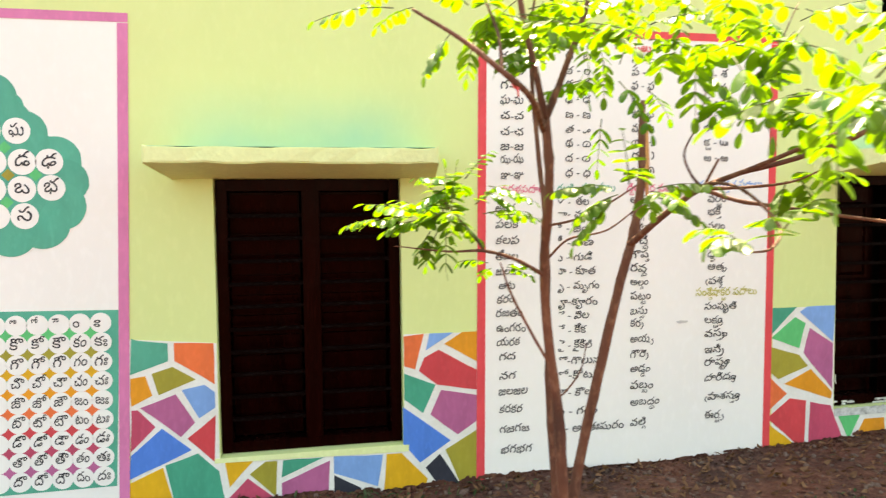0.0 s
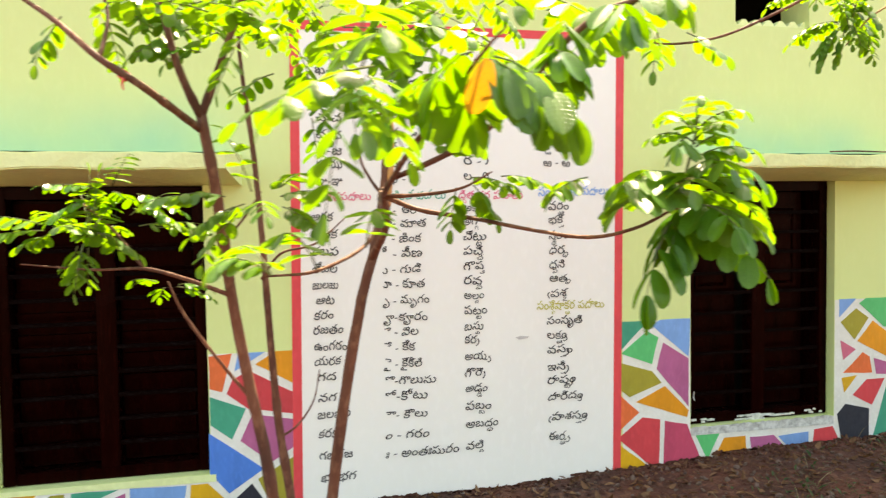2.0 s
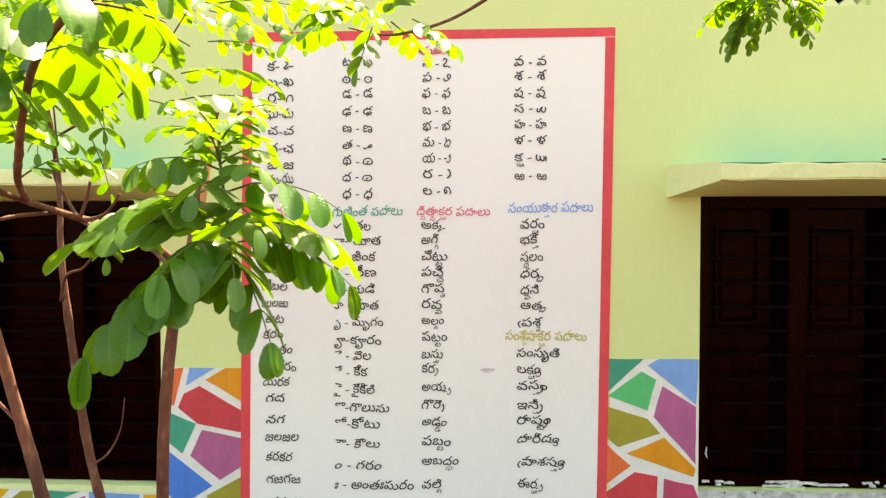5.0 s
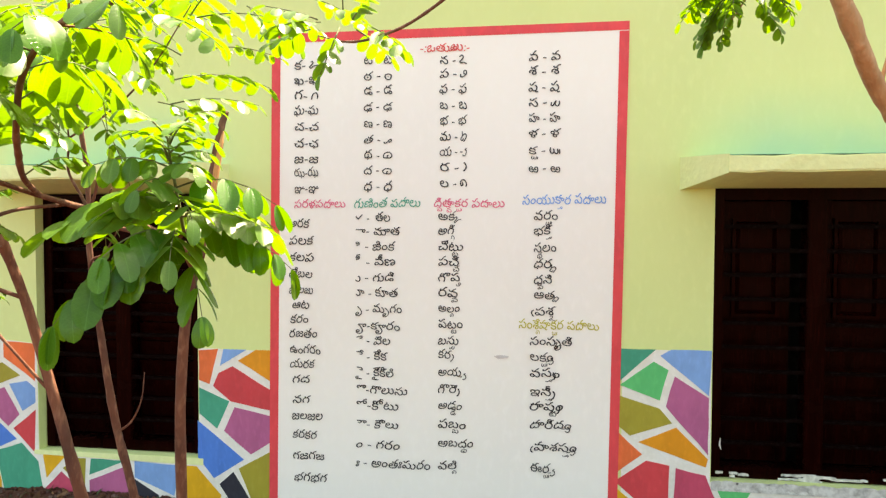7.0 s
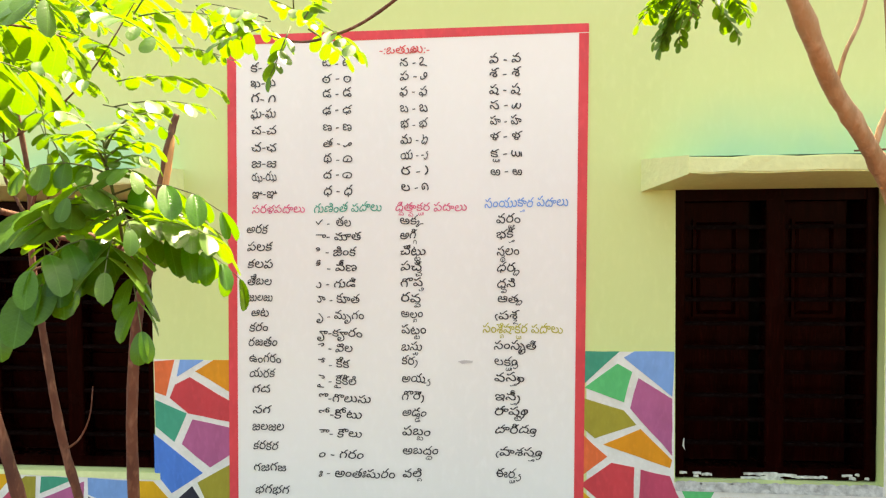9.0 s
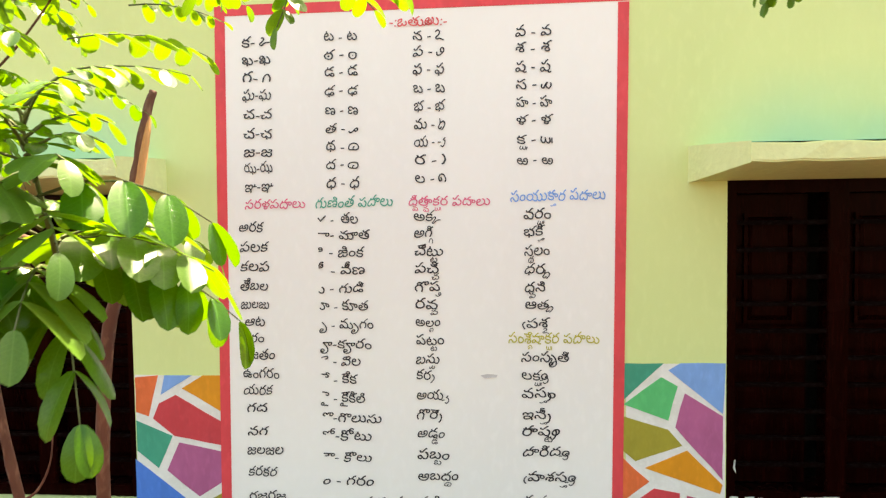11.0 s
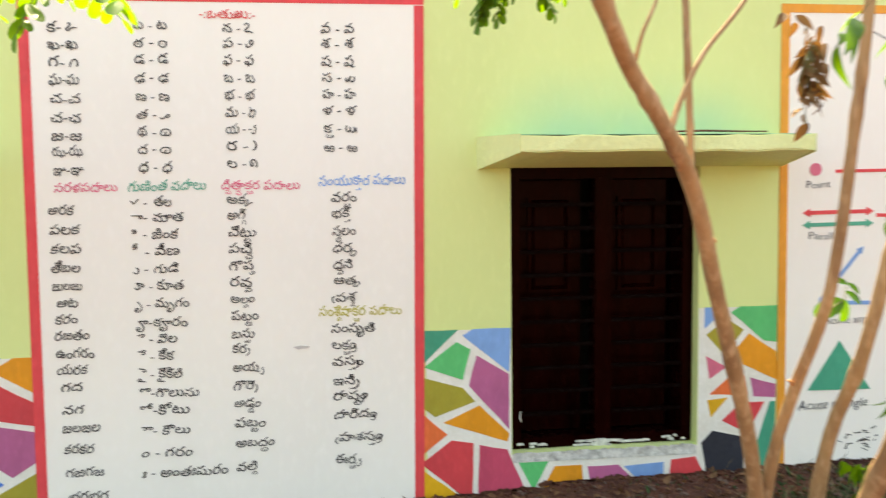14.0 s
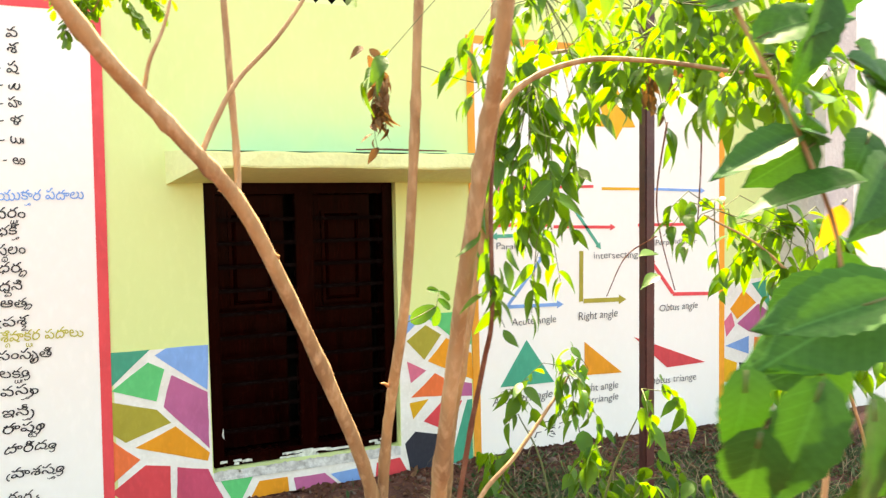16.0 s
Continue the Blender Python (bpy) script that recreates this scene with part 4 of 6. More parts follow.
for row in range(9):
    z = 0.938 - row * 0.0957
    if row < 8:
        v, f = slab([(-3.48, z - 0.075), (-1.93, z - 0.075), (-1.93, z - 0.02), (-3.48, z - 0.02)], 0.0, -0.0072 - 0.0001 * row)
        part("painted_band", mesh_of("painted_band", v, f, BANDS[row]), BANDS[row], alphabet)
    for col in range(6):
        x = -1.916 - col * 0.0945 - row * 0.0012
        disc(alphabet, "painted_disc", x, z, 0.049, WHITE, 0.0088, 22, 0.012)
        if col < 5:
            letter = ("" if row == 0 else " కగచజటడతద"[row]) + SIGNS[4 - col]
            write(alphabet, letter, x - 0.03, z - 0.018, 0.06 if row else 0.03, INK, 0.07, 0.0102)

# geometry drawings
drawings = panel("geometry_painting", "white painting of lines, angles and triangles in an orange border", 3.592, 5.385, -0.1, 2.45, BORDER_ORANGE, 0.042, WHITE, 0.02)


def stroke(x0, z0, x1, z1, wide, material, arrow=False):
    d = Vector((x1 - x0, z1 - z0)).normalized() * wide / 2
    n = Vector((-d.y, d.x))
    pts = [(x0 + n.x, z0 + n.y), (x0 - n.x, z0 - n.y), (x1 - n.x, z1 - n.y), (x1 + n.x, z1 + n.y)]
    if arrow:
        pts[3:3] = [(x1 - 2.2 * n.x, z1 - 2.2 * n.y), (x1 + 4 * d.x, z1 + 4 * d.y), (x1 + 2.2 * n.x, z1 + 2.2 * n.y)]
    v, f = slab(pts, 0.0, -0.0072)
    return part("painted_line", mesh_of("painted_line", v, f, material), material, drawings)


def shape(material, *corners):
    v, f = slab(list(corners), 0.0, -0.0078)
    return part("painted_triangle", mesh_of("painted_triangle", v, f, material), material, drawings)


shape(DARKGREEN, (3.945, 0.745), (3.775, 0.488), (4.125, 0.482))
shape(ORANGE, (4.335, 0.70), (4.335, 0.500), (4.60, 0.490))
shape(RED, (4.69, 0.70), (4.94, 0.486), (5.24, 0.492))
for x in (3.79, 3.97):
    disc(drawings, "painted_dot", x, 1.63, 0.032, PINK, 0.0074)
for z, paint in ((1.412, BORDER_RED), (1.350, TEAL)):
    stroke(3.92, z, 4.075, z + 0.002, 0.020, paint, True)
    stroke(3.92, z, 3.765, z - 0.002, 0.020, paint, True)
stroke(3.90, 1.62, 4.40, 1.625, 0.016, BORDER_RED)
stroke(4.46, 1.612, 4.76, 1.608, 0.016, YELLOW, True)
stroke(4.82, 1.607, 5.20, 1.595, 0.016, LIGHTBLUE, True)
stroke(4.13, 1.393, 4.52, 1.381, 0.018, BORDER_RED, True)
stroke(4.72, 1.388, 5.14, 1.384, 0.018, BORDER_RED)
stroke(4.26, 1.505, 4.43, 1.28, 0.018, TEAL, True)
stroke(4.316, 1.245, 4.312, 0.945, 0.026, OLIVE)
stroke(4.33, 0.947, 4.58, 0.940, 0.026, OLIVE, True)
stroke(3.825, 0.945, 4.15, 0.938, 0.020, LIGHTBLUE, True)
stroke(3.83, 0.955, 4.04, 1.205, 0.018, LIGHTBLUE, True)
stroke(4.985, 0.953, 4.83, 1.145, 0.022, BORDER_RED, True)
stroke(4.985, 0.948, 5.27, 0.935, 0.022, BORDER_RED)
v, f = slab([(4.56 + 0.16 * (1 if k % 2 else 0.6) * math.cos(k * math.pi / 6), 2.06 + 0.16 * (1 if k % 2 else 0.6) * math.sin(k * math.pi / 6)) for k in range(12)], 0.0, -0.0072)
part("painted_star", mesh_of("painted_star", v, f, YELLOW), YELLOW, drawings)
for text, x, z, wide, tall in (("Acute triangle", 3.725, 0.385, 0.44, 0.085), ("Right angle", 4.30, 0.395, 0.31, 0.075), ("triangle", 4.38, 0.325, 0.22, 0.075), ("Obtus triange", 4.80, 0.39, 0.42, 0.075),
                               ("Acute angle", 3.85, 0.835, 0.33, 0.075), ("Right angle", 4.295, 0.835, 0.31, 0.08), ("Obtus angle", 4.88, 0.845, 0.34, 0.075),
                               ("Point", 3.74, 1.535, 0.15, 0.06), ("Parallel", 3.76, 1.275, 0.20, 0.06), ("intersecting", 4.40, 1.195, 0.36, 0.07), ("Perpendicular", 4.85, 1.26, 0.36, 0.06)):
    write(drawings, text, x, z, wide * 0.88, INK_THIN, tall * 0.84, 0.0085)
# an unread scribble near the painting's foot
for k in range(26):
    x, z = random.uniform(3.95, 4.16), random.uniform(0.16, 0.27)
    stroke(x, z, x + random.uniform(0.01, 0.035), z + random.uniform(-0.015, 0.02), 0.004, INK)
# a chipped scar in the chart
v, f = slab([(1.16, 0.815), (1.19, 0.822), (1.235, 0.818), (1.23, 0.808), (1.18, 0.803)], 0.0, -0.0072)
part("plaster_scar", mesh_of("plaster_scar", v, f, BARE), BARE, chart)


# ---- ground ----
def ground_z(x, y):
    """Earth banked a little against the wall, rising towards its far end."""
    rise = min(max((x - 0.5) / 3.2, 0.0), 1.0)
    near = math.exp(-((x - 2) / 6) ** 2 - ((y + 1) / 5) ** 2)
    bank = 0.03 * math.exp(-((y + 0.1) / 0.22) ** 2)
    lumps = noise.noise((x * 1.3, y * 1.3, 0)) * 0.03 + noise.noise((x * 5, y * 5, 3)) * 0.016 + noise.noise((x * 17, y * 17, 7)) * 0.007
    return -0.035 + (0.115 * rise) * near + bank * near + lumps * near


def spread(lo, hi, a, b, step):
    """Even steps from a to b, then ever wider ones out to lo and hi."""
    mid = list(np.arange(a, b + step / 2, step))
    low, high, s = [], [], step
    while not low or low[-1] > lo:
        s *= 1.45
        low.append((low[-1] if low else a) - s)
    s = step
    while not high or high[-1] < hi:
        s *= 1.45
        high.append((high[-1] if high else b) + s)
    return low[::-1] + mid + high


gx, gy = spread(-400, 400, -3.0, 7.5, 0.05), spread(-400, 400, -4.5, 0.1, 0.05)
verts = [(x, y, ground_z(x, y)) for y in gy for x in gx]
nx = len(gx)
faces = [(j * nx + i, j * nx + i + 1, (j + 1) * nx + i + 1, (j + 1) * nx + i) for j in range(len(gy) - 1) for i in range(nx - 1)]
ground = new("ground", mesh_of("ground", verts, faces, SOIL, True))
tagged(ground, "bare red-brown earth with stones and dry litter", "ground", kind="structure")


random.seed(19)
verts, faces = [], []
x = -2.1
while x < 5.3:
    run = random.uniform(0.06, 0.26)
    base = max(ground_z(x, -0.01), ground_z(x + run, -0.01)) + 0.004
    if random.random() < 0.85:
        v, f = smear(x, x + run, base, random.uniform(0.006, 0.030), -0.0095)
        faces += [[i + len(verts) for i in q] for q in f]
        verts += v
    x += run * random.uniform(0.7, 1.1)
part("mud_splash", mesh_of("mud_splash", verts, faces, SOIL), SOIL, wall_south, "dried red-brown mud along the wall's foot")


def scattered(name, label, category, material, shapes, spots):
    """Many small pieces as one mesh: each spot is (position, turn, size)."""
    verts, faces = [], []
    for place, turn, size in spots:
        sv, sf = random.choice(shapes)
        m = Matrix.LocRotScale(place, Euler(turn), (size,) * 3 if isinstance(size, float) else size)
        faces += [[k + len(verts) for k in f] for f in sf]
        verts += [m @ Vector(v) for v in sv]
    return tagged(new(name, mesh_of(name, verts, faces, material)), label, category, kind="stuff")


def pebble():
    bm = bmesh.new()
    bmesh.ops.create_icosphere(bm, subdivisions=1, radius=1.0)
    for v in bm.verts:
        v.co *= random.uniform(0.75, 1.15)
        v.co.z *= 0.6
    out = [v.co.copy() for v in bm.verts], [[v.index for v in f.verts] for f in bm.faces]
    bm.free()
    return out


def oval_blade(wide, segs=7, fold=0.2, droop=0.25, wide_at=0.55):
    """A round-ended leaf along +y, one long, on a short stalk, widest past its middle."""
    verts, faces = [], []
    for i in range(segs + 1):
        t = 0.5 - 0.5 * math.cos(math.pi * i / segs)
        w = wide * math.sqrt(max(0.0, 1 - (2 * t - 1) ** 2)) * (0.8 + 0.4 * t * wide_at / 0.55) + 0.012
        z = -droop * t * t
        verts += [(-w, t, z + fold * w), (-w * 0.5, t, z + fold * w * 0.62), (0, t, z), (w * 0.5, t, z + fold * w * 0.62), (w, t, z + fold * w)]
    for i in range(segs):
        a = i * 5
        faces += [(a + k, a + k + 1, a + k + 6, a + k + 5) for k in range(4)]
    return verts, faces


def blade(wide, segs=5, fold=0.22, droop=0.25, point=1.0, blunt=0.75):
    """A leaf along +y, one long: folded at its rib, drooping to its tip; point below 1 gives a rounder end."""
    verts, faces = [], []
    for i in range(segs + 1):
        t = i / segs
        w = wide * (math.sin(math.pi * t ** (0.85 * point)) ** blunt if 0 < t < 1 else 0.03)
        z = -droop * t * t
        verts += [(-w, t, z + fold * w), (0, t, z), (w, t, z + fold * w)]
    for i in range(segs):
        a = i * 3
        faces += [(a, a + 1, a + 4, a + 3), (a + 1, a + 2, a + 5, a + 4)]
    return verts, faces


random.seed(21)
PEBBLES = [pebble() for _ in range(5)]
spots = []
for _ in range(2600):
    x, y = random.uniform(-2.2, 6.5), -abs(random.gauss(0, 0.8)) - 0.02
    spots.append(((x, y, ground_z(x, y) + 0.003), (random.random(), random.random(), random.uniform(0, 6)), abs(random.gauss(0.004, 0.007)) + 0.003))
scattered("gravel", "pale pebbles and rubble strewn along the wall", "gravel", STONE, PEBBLES, spots)
spots = []
for _ in range(1500):
    x, y = random.uniform(-2.4, 6.0), -abs(random.gauss(0, 0.09)) - 0.004
    spots.append(((x, y, ground_z(x, y) + 0.004), (random.random(), random.random(), random.uniform(0, 6)), abs(random.gauss(0.005, 0.006)) + 0.003))
for _ in range(700):
    x, y = random.uniform(-2.4, 6.0), -abs(random.gauss(0, 1.1)) - 0.004
    spots.append(((x, y, ground_z(x, y) + 0.002), (random.random(), random.random(), random.uniform(0, 6)), abs(random.gauss(0.006, 0.007)) + 0.004))
scattered("earth_clods", "crumbled red-brown earth along the wall's foot", "earth", SOIL, PEBBLES, spots)
DRY = [blade(0.22, 4, 0.5, 0.5), blade(0.3, 4, -0.4, -0.4), blade(0.15, 4, 0.8, 0.2)]
spots = []
for _ in range(3200):
    x, y = random.uniform(-2.2, 6.5), -abs(random.gauss(0, 0.9)) - 0.03
    spots.append(((x, y, ground_z(x, y) + 0.012), (random.uniform(-0.5, 0.5), random.uniform(-0.6, 0.6), random.uniform(0, 6.3)), random.uniform(0.018, 0.06)))
scattered("dry_leaves", "brown fallen leaves scattered over the earth", "leaf litter", DRY_LEAF, DRY, spots)


# ---- foliage ----
OVAL = [oval_blade(0.25, 7, 0.25, 0.16), oval_blade(0.28, 7, 0.12, 0.30), oval_blade(0.24, 7, 0.4, 0.05), oval_blade(0.265, 7, -0.15, 0.22)]
LANCE = [blade(0.19, 8, 0.3, 0.35, 0.85, 1.05), blade(0.22, 8, 0.2, 0.15, 0.85, 1.05), blade(0.16, 8, 0.5, 0.5, 0.8, 1.0)]


def turned(place, way, up, size):
    """A matrix that lays a leaf at place along way, its face towards up."""
    y = Vector(way).normalized()
    x = y.cross(Vector(up))
    x = x.normalized() if x.length > 1e-3 else y.orthogonal().normalized()
    z = x.cross(y)
    return Matrix.Translation(place) @ Matrix((x, y, z)).transposed().to_4x4() @ Matrix.Scale(size, 4)


def frond(start, way, length, pairs, size, droop=0.5, hang=0.35):
    """A feathered leaf: a thin drooping stalk with leaflets in pairs and one at its tip."""
    way = Vector(way).normalized()
    stalk, leaves = [], []
    p = Vector(start)
    steps = pairs + 1
    for i in range(steps + 1):
        t = i / steps
        stalk.append((*p, 0.0022 * (1 - 0.6 * t)))
        side = way.cross(Vector((0, 0, 1)))
        side = side.normalized() if side.length > 0.05 else Vector((1, 0, 0))
        if i:
            for s in ((-1, 1) if i < steps else (0,)):
                d = side * s * 0.95 + way * (0.45 if s else 1.0) + Vector((0, 0, -hang * random.uniform(0.3, 1.6)))
                up = Vector((random.uniform(-0.35, 0.35), random.uniform(-0.35, 0.35), 1))
                leaves.append((p.copy(), d, up, size * random.uniform(0.75, 1.12) * (0.75 + 0.35 * math.sin(math.pi * min(1, t * 0.9 + 0.15)))))
        p = p + way * length / steps
        way = (way + Vector((random.uniform(-0.05, 0.05), random.uniform(-0.05, 0.05), -droop / steps))).normalized()
    return stalk, leaves


def spray(base, end, lift, pairs, size, hang):
    """A feathered leaf whose stalk arches from base to end; its leaflets spread sideways or, with hang, droop below it."""
    base, end = Vector(base), Vector(end)
    stalk, leaves = [], []
    steps = pairs + 1
    at = lambda t: base.lerp(end, t) + Vector((0, 0, 4 * lift * t * (1 - t)))
    for i in range(steps + 1):
        t = i / steps
        p, way = at(t), (at(t + 0.05) - at(t - 0.05)).normalized()
        stalk.append((*p, 0.0021 * (1 - 0.6 * t)))
        side = way.cross(Vector((0, 0, 1)))
        side = side.normalized() if side.length > 0.05 else Vector((1, 0, 0))
        for s in (() if i == 0 else (-1, 1) if i < steps else (-0.35, 0.35) if hang > 0.6 else (0,)):
            drop = hang * random.uniform(0.7, 1.3)
            d = side * s * 0.9 + way * (0.5 if abs(s) == 1 else 0.8) + Vector((0, 0, -drop))
            up = Vector((random.uniform(-0.3, 0.3), random.uniform(-0.3, 0.3), 1)) + (way * 0.6 + side * s * 0.8) * drop
            grown = 0.72 + 0.36 * math.sin(math.pi * min(1, t * 0.8 + 0.15))
            leaves.append((p.copy(), d, up, size * grown * random.uniform(0.85, 1.12)))
    return stalk, leaves


class Crown:
    """Collects a tree's leaf stalks and leaves; near leaves become parts, the rest one mesh."""

    def __init__(self, tree, shapes, material, budget=0, near_material=None, sunward=0.0):
        self.tree, self.material, self.budget, self.sunward = tree, material, budget, sunward      # sunward: how far the blades turn to the light
        self.shapes = shapes
        self.shared = [mesh_of("leaf", *s, near_material or material, True) for s in shapes]
        self.stalks, self.rest, self.made = [], [], 0

    def add(self, frond_made, near=False, material=None):
        stalk, leaves = frond_made
        self.stalks.append(stalk)
        for place, way, up, size in leaves:
            m = turned(place, way, Vector(up) + toward * self.sunward, size)
            if near and self.made < self.budget:
                ob = part("leaf", random.choice(self.shared), self.material, self.tree)
                ob.matrix_local = m
                self.made += 1
            else:
                self.rest.append(m)

    def finish(self, label):
        if self.rest:
            verts, faces = [], []
            for m in self.rest:
                sv, sf = random.choice(self.shapes)
                faces += [[k + len(verts) for k in f] for f in sf]
                verts += [m @ Vector(v) for v in sv]
            tagged(part("foliage", mesh_of("foliage", verts, faces, self.material, True), self.material, self.tree, label), kind="stuff")
        verts, faces = [], []
        for s in self.stalks:
            sv, sf = tube(s, sides=4, per=1, rough=0.0)
            faces += [[k + len(verts) for k in f] for f in sf]
            verts += sv
        if verts:
            tagged(part("stalk", mesh_of("stalk", verts, faces, STALK, True), STALK, self.tree), kind="stuff")




def cloud(crown, centre, spread_xyz, count, size, length=0.2, pairs=4, near=False, droop=0.6, lean=(0, 0, 0)):
    """Fronds strewn round a centre, each pointing outwards from it."""
    for _ in range(count):
        d = Vector((random.gauss(0, 1), random.gauss(0, 1), random.gauss(0, 0.6)))
        p = Vector(centre) + Vector((d.x * spread_xyz[0], d.y * spread_xyz[1], d.z * spread_xyz[2])) * 0.6
        crown.add(frond(p, d + Vector(lean), length * random.uniform(0.7, 1.25), pairs, size, droop), near)


# ---- the three-stemmed young tree ----
random.seed(31)
young = tagged(new("tree"), "slender young tree with feathered round leaves", "tree")
limb(young, "trunk", [(-0.02, -1.34, -0.08, 0.0228), (-0.05, -1.40, 0.35, 0.0195), (-0.096, -1.471, 0.763, 0.0175), (-0.138, -1.503, 1.002, 0.0161), (-0.175, -1.556, 1.267, 0.0148), (-0.196, -1.667, 1.543, 0.0141), (-0.222, -1.71, 1.73, 0.0134)], BARK, knots=5)
limb(young, "trunk", [(0.02, -1.18, -0.08, 0.0181), (-0.02, -1.22, 0.45, 0.0148), (-0.059, -1.275, 0.777, 0.0134), (-0.078, -1.314, 1.055, 0.0114), (-0.095, -1.351, 1.394, 0.0094), (-0.115, -1.33, 1.66, 0.0081), (-0.15, -1.36, 2.05, 0.0054), (-0.10, -1.40, 2.4, 0.0027)], BARK, knots=4)
limb(young, "trunk", [(0.07, -1.06, -0.08, 0.0228), (0.10, -1.13, 0.40, 0.0202), (0.15, -1.225, 0.83, 0.0188), (0.211, -1.285, 1.195, 0.0175), (0.262, -1.29, 1.38, 0.0168), (0.298, -1.28, 1.60, 0.0141), (0.318, -1.24, 1.80, 0.0121), (0.33, -1.225, 1.86, 0.0101)], BARK, "stem snapped off at its top", knots=5)
limb(young, "bare_wood", [(0.306, -1.304, 1.50, 0.0048), (0.314, -1.284, 1.62, 0.0112), (0.324, -1.258, 1.74, 0.0096), (0.328, -1.245, 1.79, 0.0032)], CUT_WOOD, "torn orange wood without bark", sides=7)
limb(young, "limb", [(-0.222, -1.71, 1.72, 0.0112), (-0.27, -1.76, 1.85, 0.0096), (-0.31, -1.75, 2.05, 0.0080), (-0.36, -1.74, 2.4, 0.0048)], BARK, sides=7, knots=2)
limb(young, "limb", [(-0.222, -1.71, 1.72, 0.0112), (-0.16, -1.72, 1.88, 0.0088), (-0.10, -1.73, 2.06, 0.0072), (-0.03, -1.75, 2.4, 0.0040)], BARK, sides=7, knots=2)
limb(young, "limb", [(-0.225, -1.70, 1.69, 0.0104), (-0.316, -1.86, 1.756, 0.0088), (-0.406, -1.90, 1.815, 0.0080), (-0.50, -1.86, 1.90, 0.0064), (-0.62, -1.80, 1.99, 0.0040)], BARK, sides=7, knots=2)
limb(young, "limb", [(-0.405, -1.90, 1.815, 0.0056), (-0.40, -1.84, 1.93, 0.0040), (-0.44, -1.80, 2.06, 0.0024)], BARK, sides=7, knots=2)
limb(young, "limb", [(-0.177, -1.557, 1.255, 0.0072), (-0.288, -1.62, 1.31, 0.0056), (-0.384, -1.62, 1.338, 0.0048), (-0.50, -1.64, 1.34, 0.0032), (-0.66, -1.66, 1.36, 0.0016)], BARK, sides=7, knots=2)
limb(young, "limb", [(-0.384, -1.62, 1.338, 0.0040), (-0.46, -1.60, 1.44, 0.0032), (-0.55, -1.62, 1.53, 0.0016)], BARK, sides=7, knots=2)
limb(young, "limb", [(-0.12, -1.49, 0.93, 0.0056), (-0.20, -1.53, 1.05, 0.0048), (-0.29, -1.58, 1.20, 0.0040), (-0.33, -1.60, 1.30, 0.0024)], BARK, sides=7, knots=2)
limb(young, "limb", [(-0.10, -1.35, 1.28, 0.0048), (-0.04, -1.42, 1.36, 0.0040), (0.06, -1.50, 1.39, 0.0032), (0.15, -1.56, 1.47, 0.0016)], BARK, sides=7, knots=2)
limb(young, "limb", [(-0.055, -1.27, 0.76, 0.0048), (0.0, -1.28, 0.80, 0.0032), (0.05, -1.30, 0.88, 0.0024), (0.07, -1.31, 0.98, 0.0016)], BARK, sides=7, knots=2)
limb(young, "limb", [(0.245, -1.29, 1.33, 0.0140), (0.27, -1.45, 1.42, 0.0115), (0.25, -1.65, 1.485, 0.0098), (0.222, -1.80, 1.518, 0.0088), (0.22, -2.0, 1.552, 0.0064), (0.225, -2.2, 1.592, 0.0054), (0.24, -2.4, 1.635, 0.0042), (0.26, -2.6, 1.685, 0.0028), (0.27, -2.68, 1.70, 0.0016)], BARK, sides=8, knots=4)
limb(young, "limb", [(0.222, -1.79, 1.516, 0.0070), (0.31, -1.84, 1.478, 0.0060), (0.43, -1.90, 1.455, 0.0054), (0.53, -2.03, 1.427, 0.0046), (0.62, -2.15, 1.41, 0.0042), (0.69, -2.23, 1.43, 0.0038), (0.75, -2.28, 1.47, 0.0030)], BARK, sides=7, knots=3)
limb(young, "limb", [(0.226, -1.79, 1.515, 0.0055), (0.30, -1.88, 1.515, 0.0046), (0.38, -1.97, 1.525, 0.0034), (0.44, -2.03, 1.56, 0.0018)], BARK, sides=7, knots=2)
limb(young, "limb", [(0.222, -1.80, 1.515, 0.0050), (0.19, -1.79, 1.56, 0.0040), (0.165, -1.80, 1.62, 0.0032), (0.19, -1.83, 1.70, 0.0024), (0.20, -1.86, 1.80, 0.0014)], BARK, sides=6, knots=2)
limb(young, "limb", [(0.224, -1.80, 1.515, 0.0045), (0.25, -1.81, 1.57, 0.0040), (0.262, -1.82, 1.60, 0.0034)], BARK, "dead stub", sides=6)
limb(young, "limb", [(0.222, -1.98, 1.549, 0.0066), (0.29, -2.11, 1.578, 0.0065), (0.36, -2.21, 1.618, 0.0064), (0.415, -2.28, 1.675, 0.0062), (0.475, -2.33, 1.757, 0.0060), (0.56, -2.35, 1.828, 0.0056), (0.68, -2.34, 1.875, 0.0050), (0.84, -2.30, 1.96, 0.0038), (0.98, -2.25, 2.06, 0.0022)], BARK, sides=8, knots=4)
limb(young, "limb", [(0.56, -2.35, 1.826, 0.0026), (0.60, -2.31, 1.828, 0.0022), (0.64, -2.26, 1.822, 0.0014)], BARK, sides=5)
limb(young, "limb", [(0.212, -1.87, 1.53, 0.0048), (0.185, -2.02, 1.511, 0.0044), (0.165, -2.15, 1.463, 0.0040), (0.125, -2.27, 1.408, 0.0037), (0.035, -2.36, 1.370, 0.0030), (-0.05, -2.40, 1.366, 0.0018)], BARK, sides=7, knots=3)
limb(young, "limb", [(-0.186, -1.61, 1.41, 0.0040), (-0.15, -1.76, 1.43, 0.0034), (-0.11, -1.88, 1.47, 0.0028), (-0.07, -1.98, 1.52, 0.0016)], BARK, sides=6, knots=2)
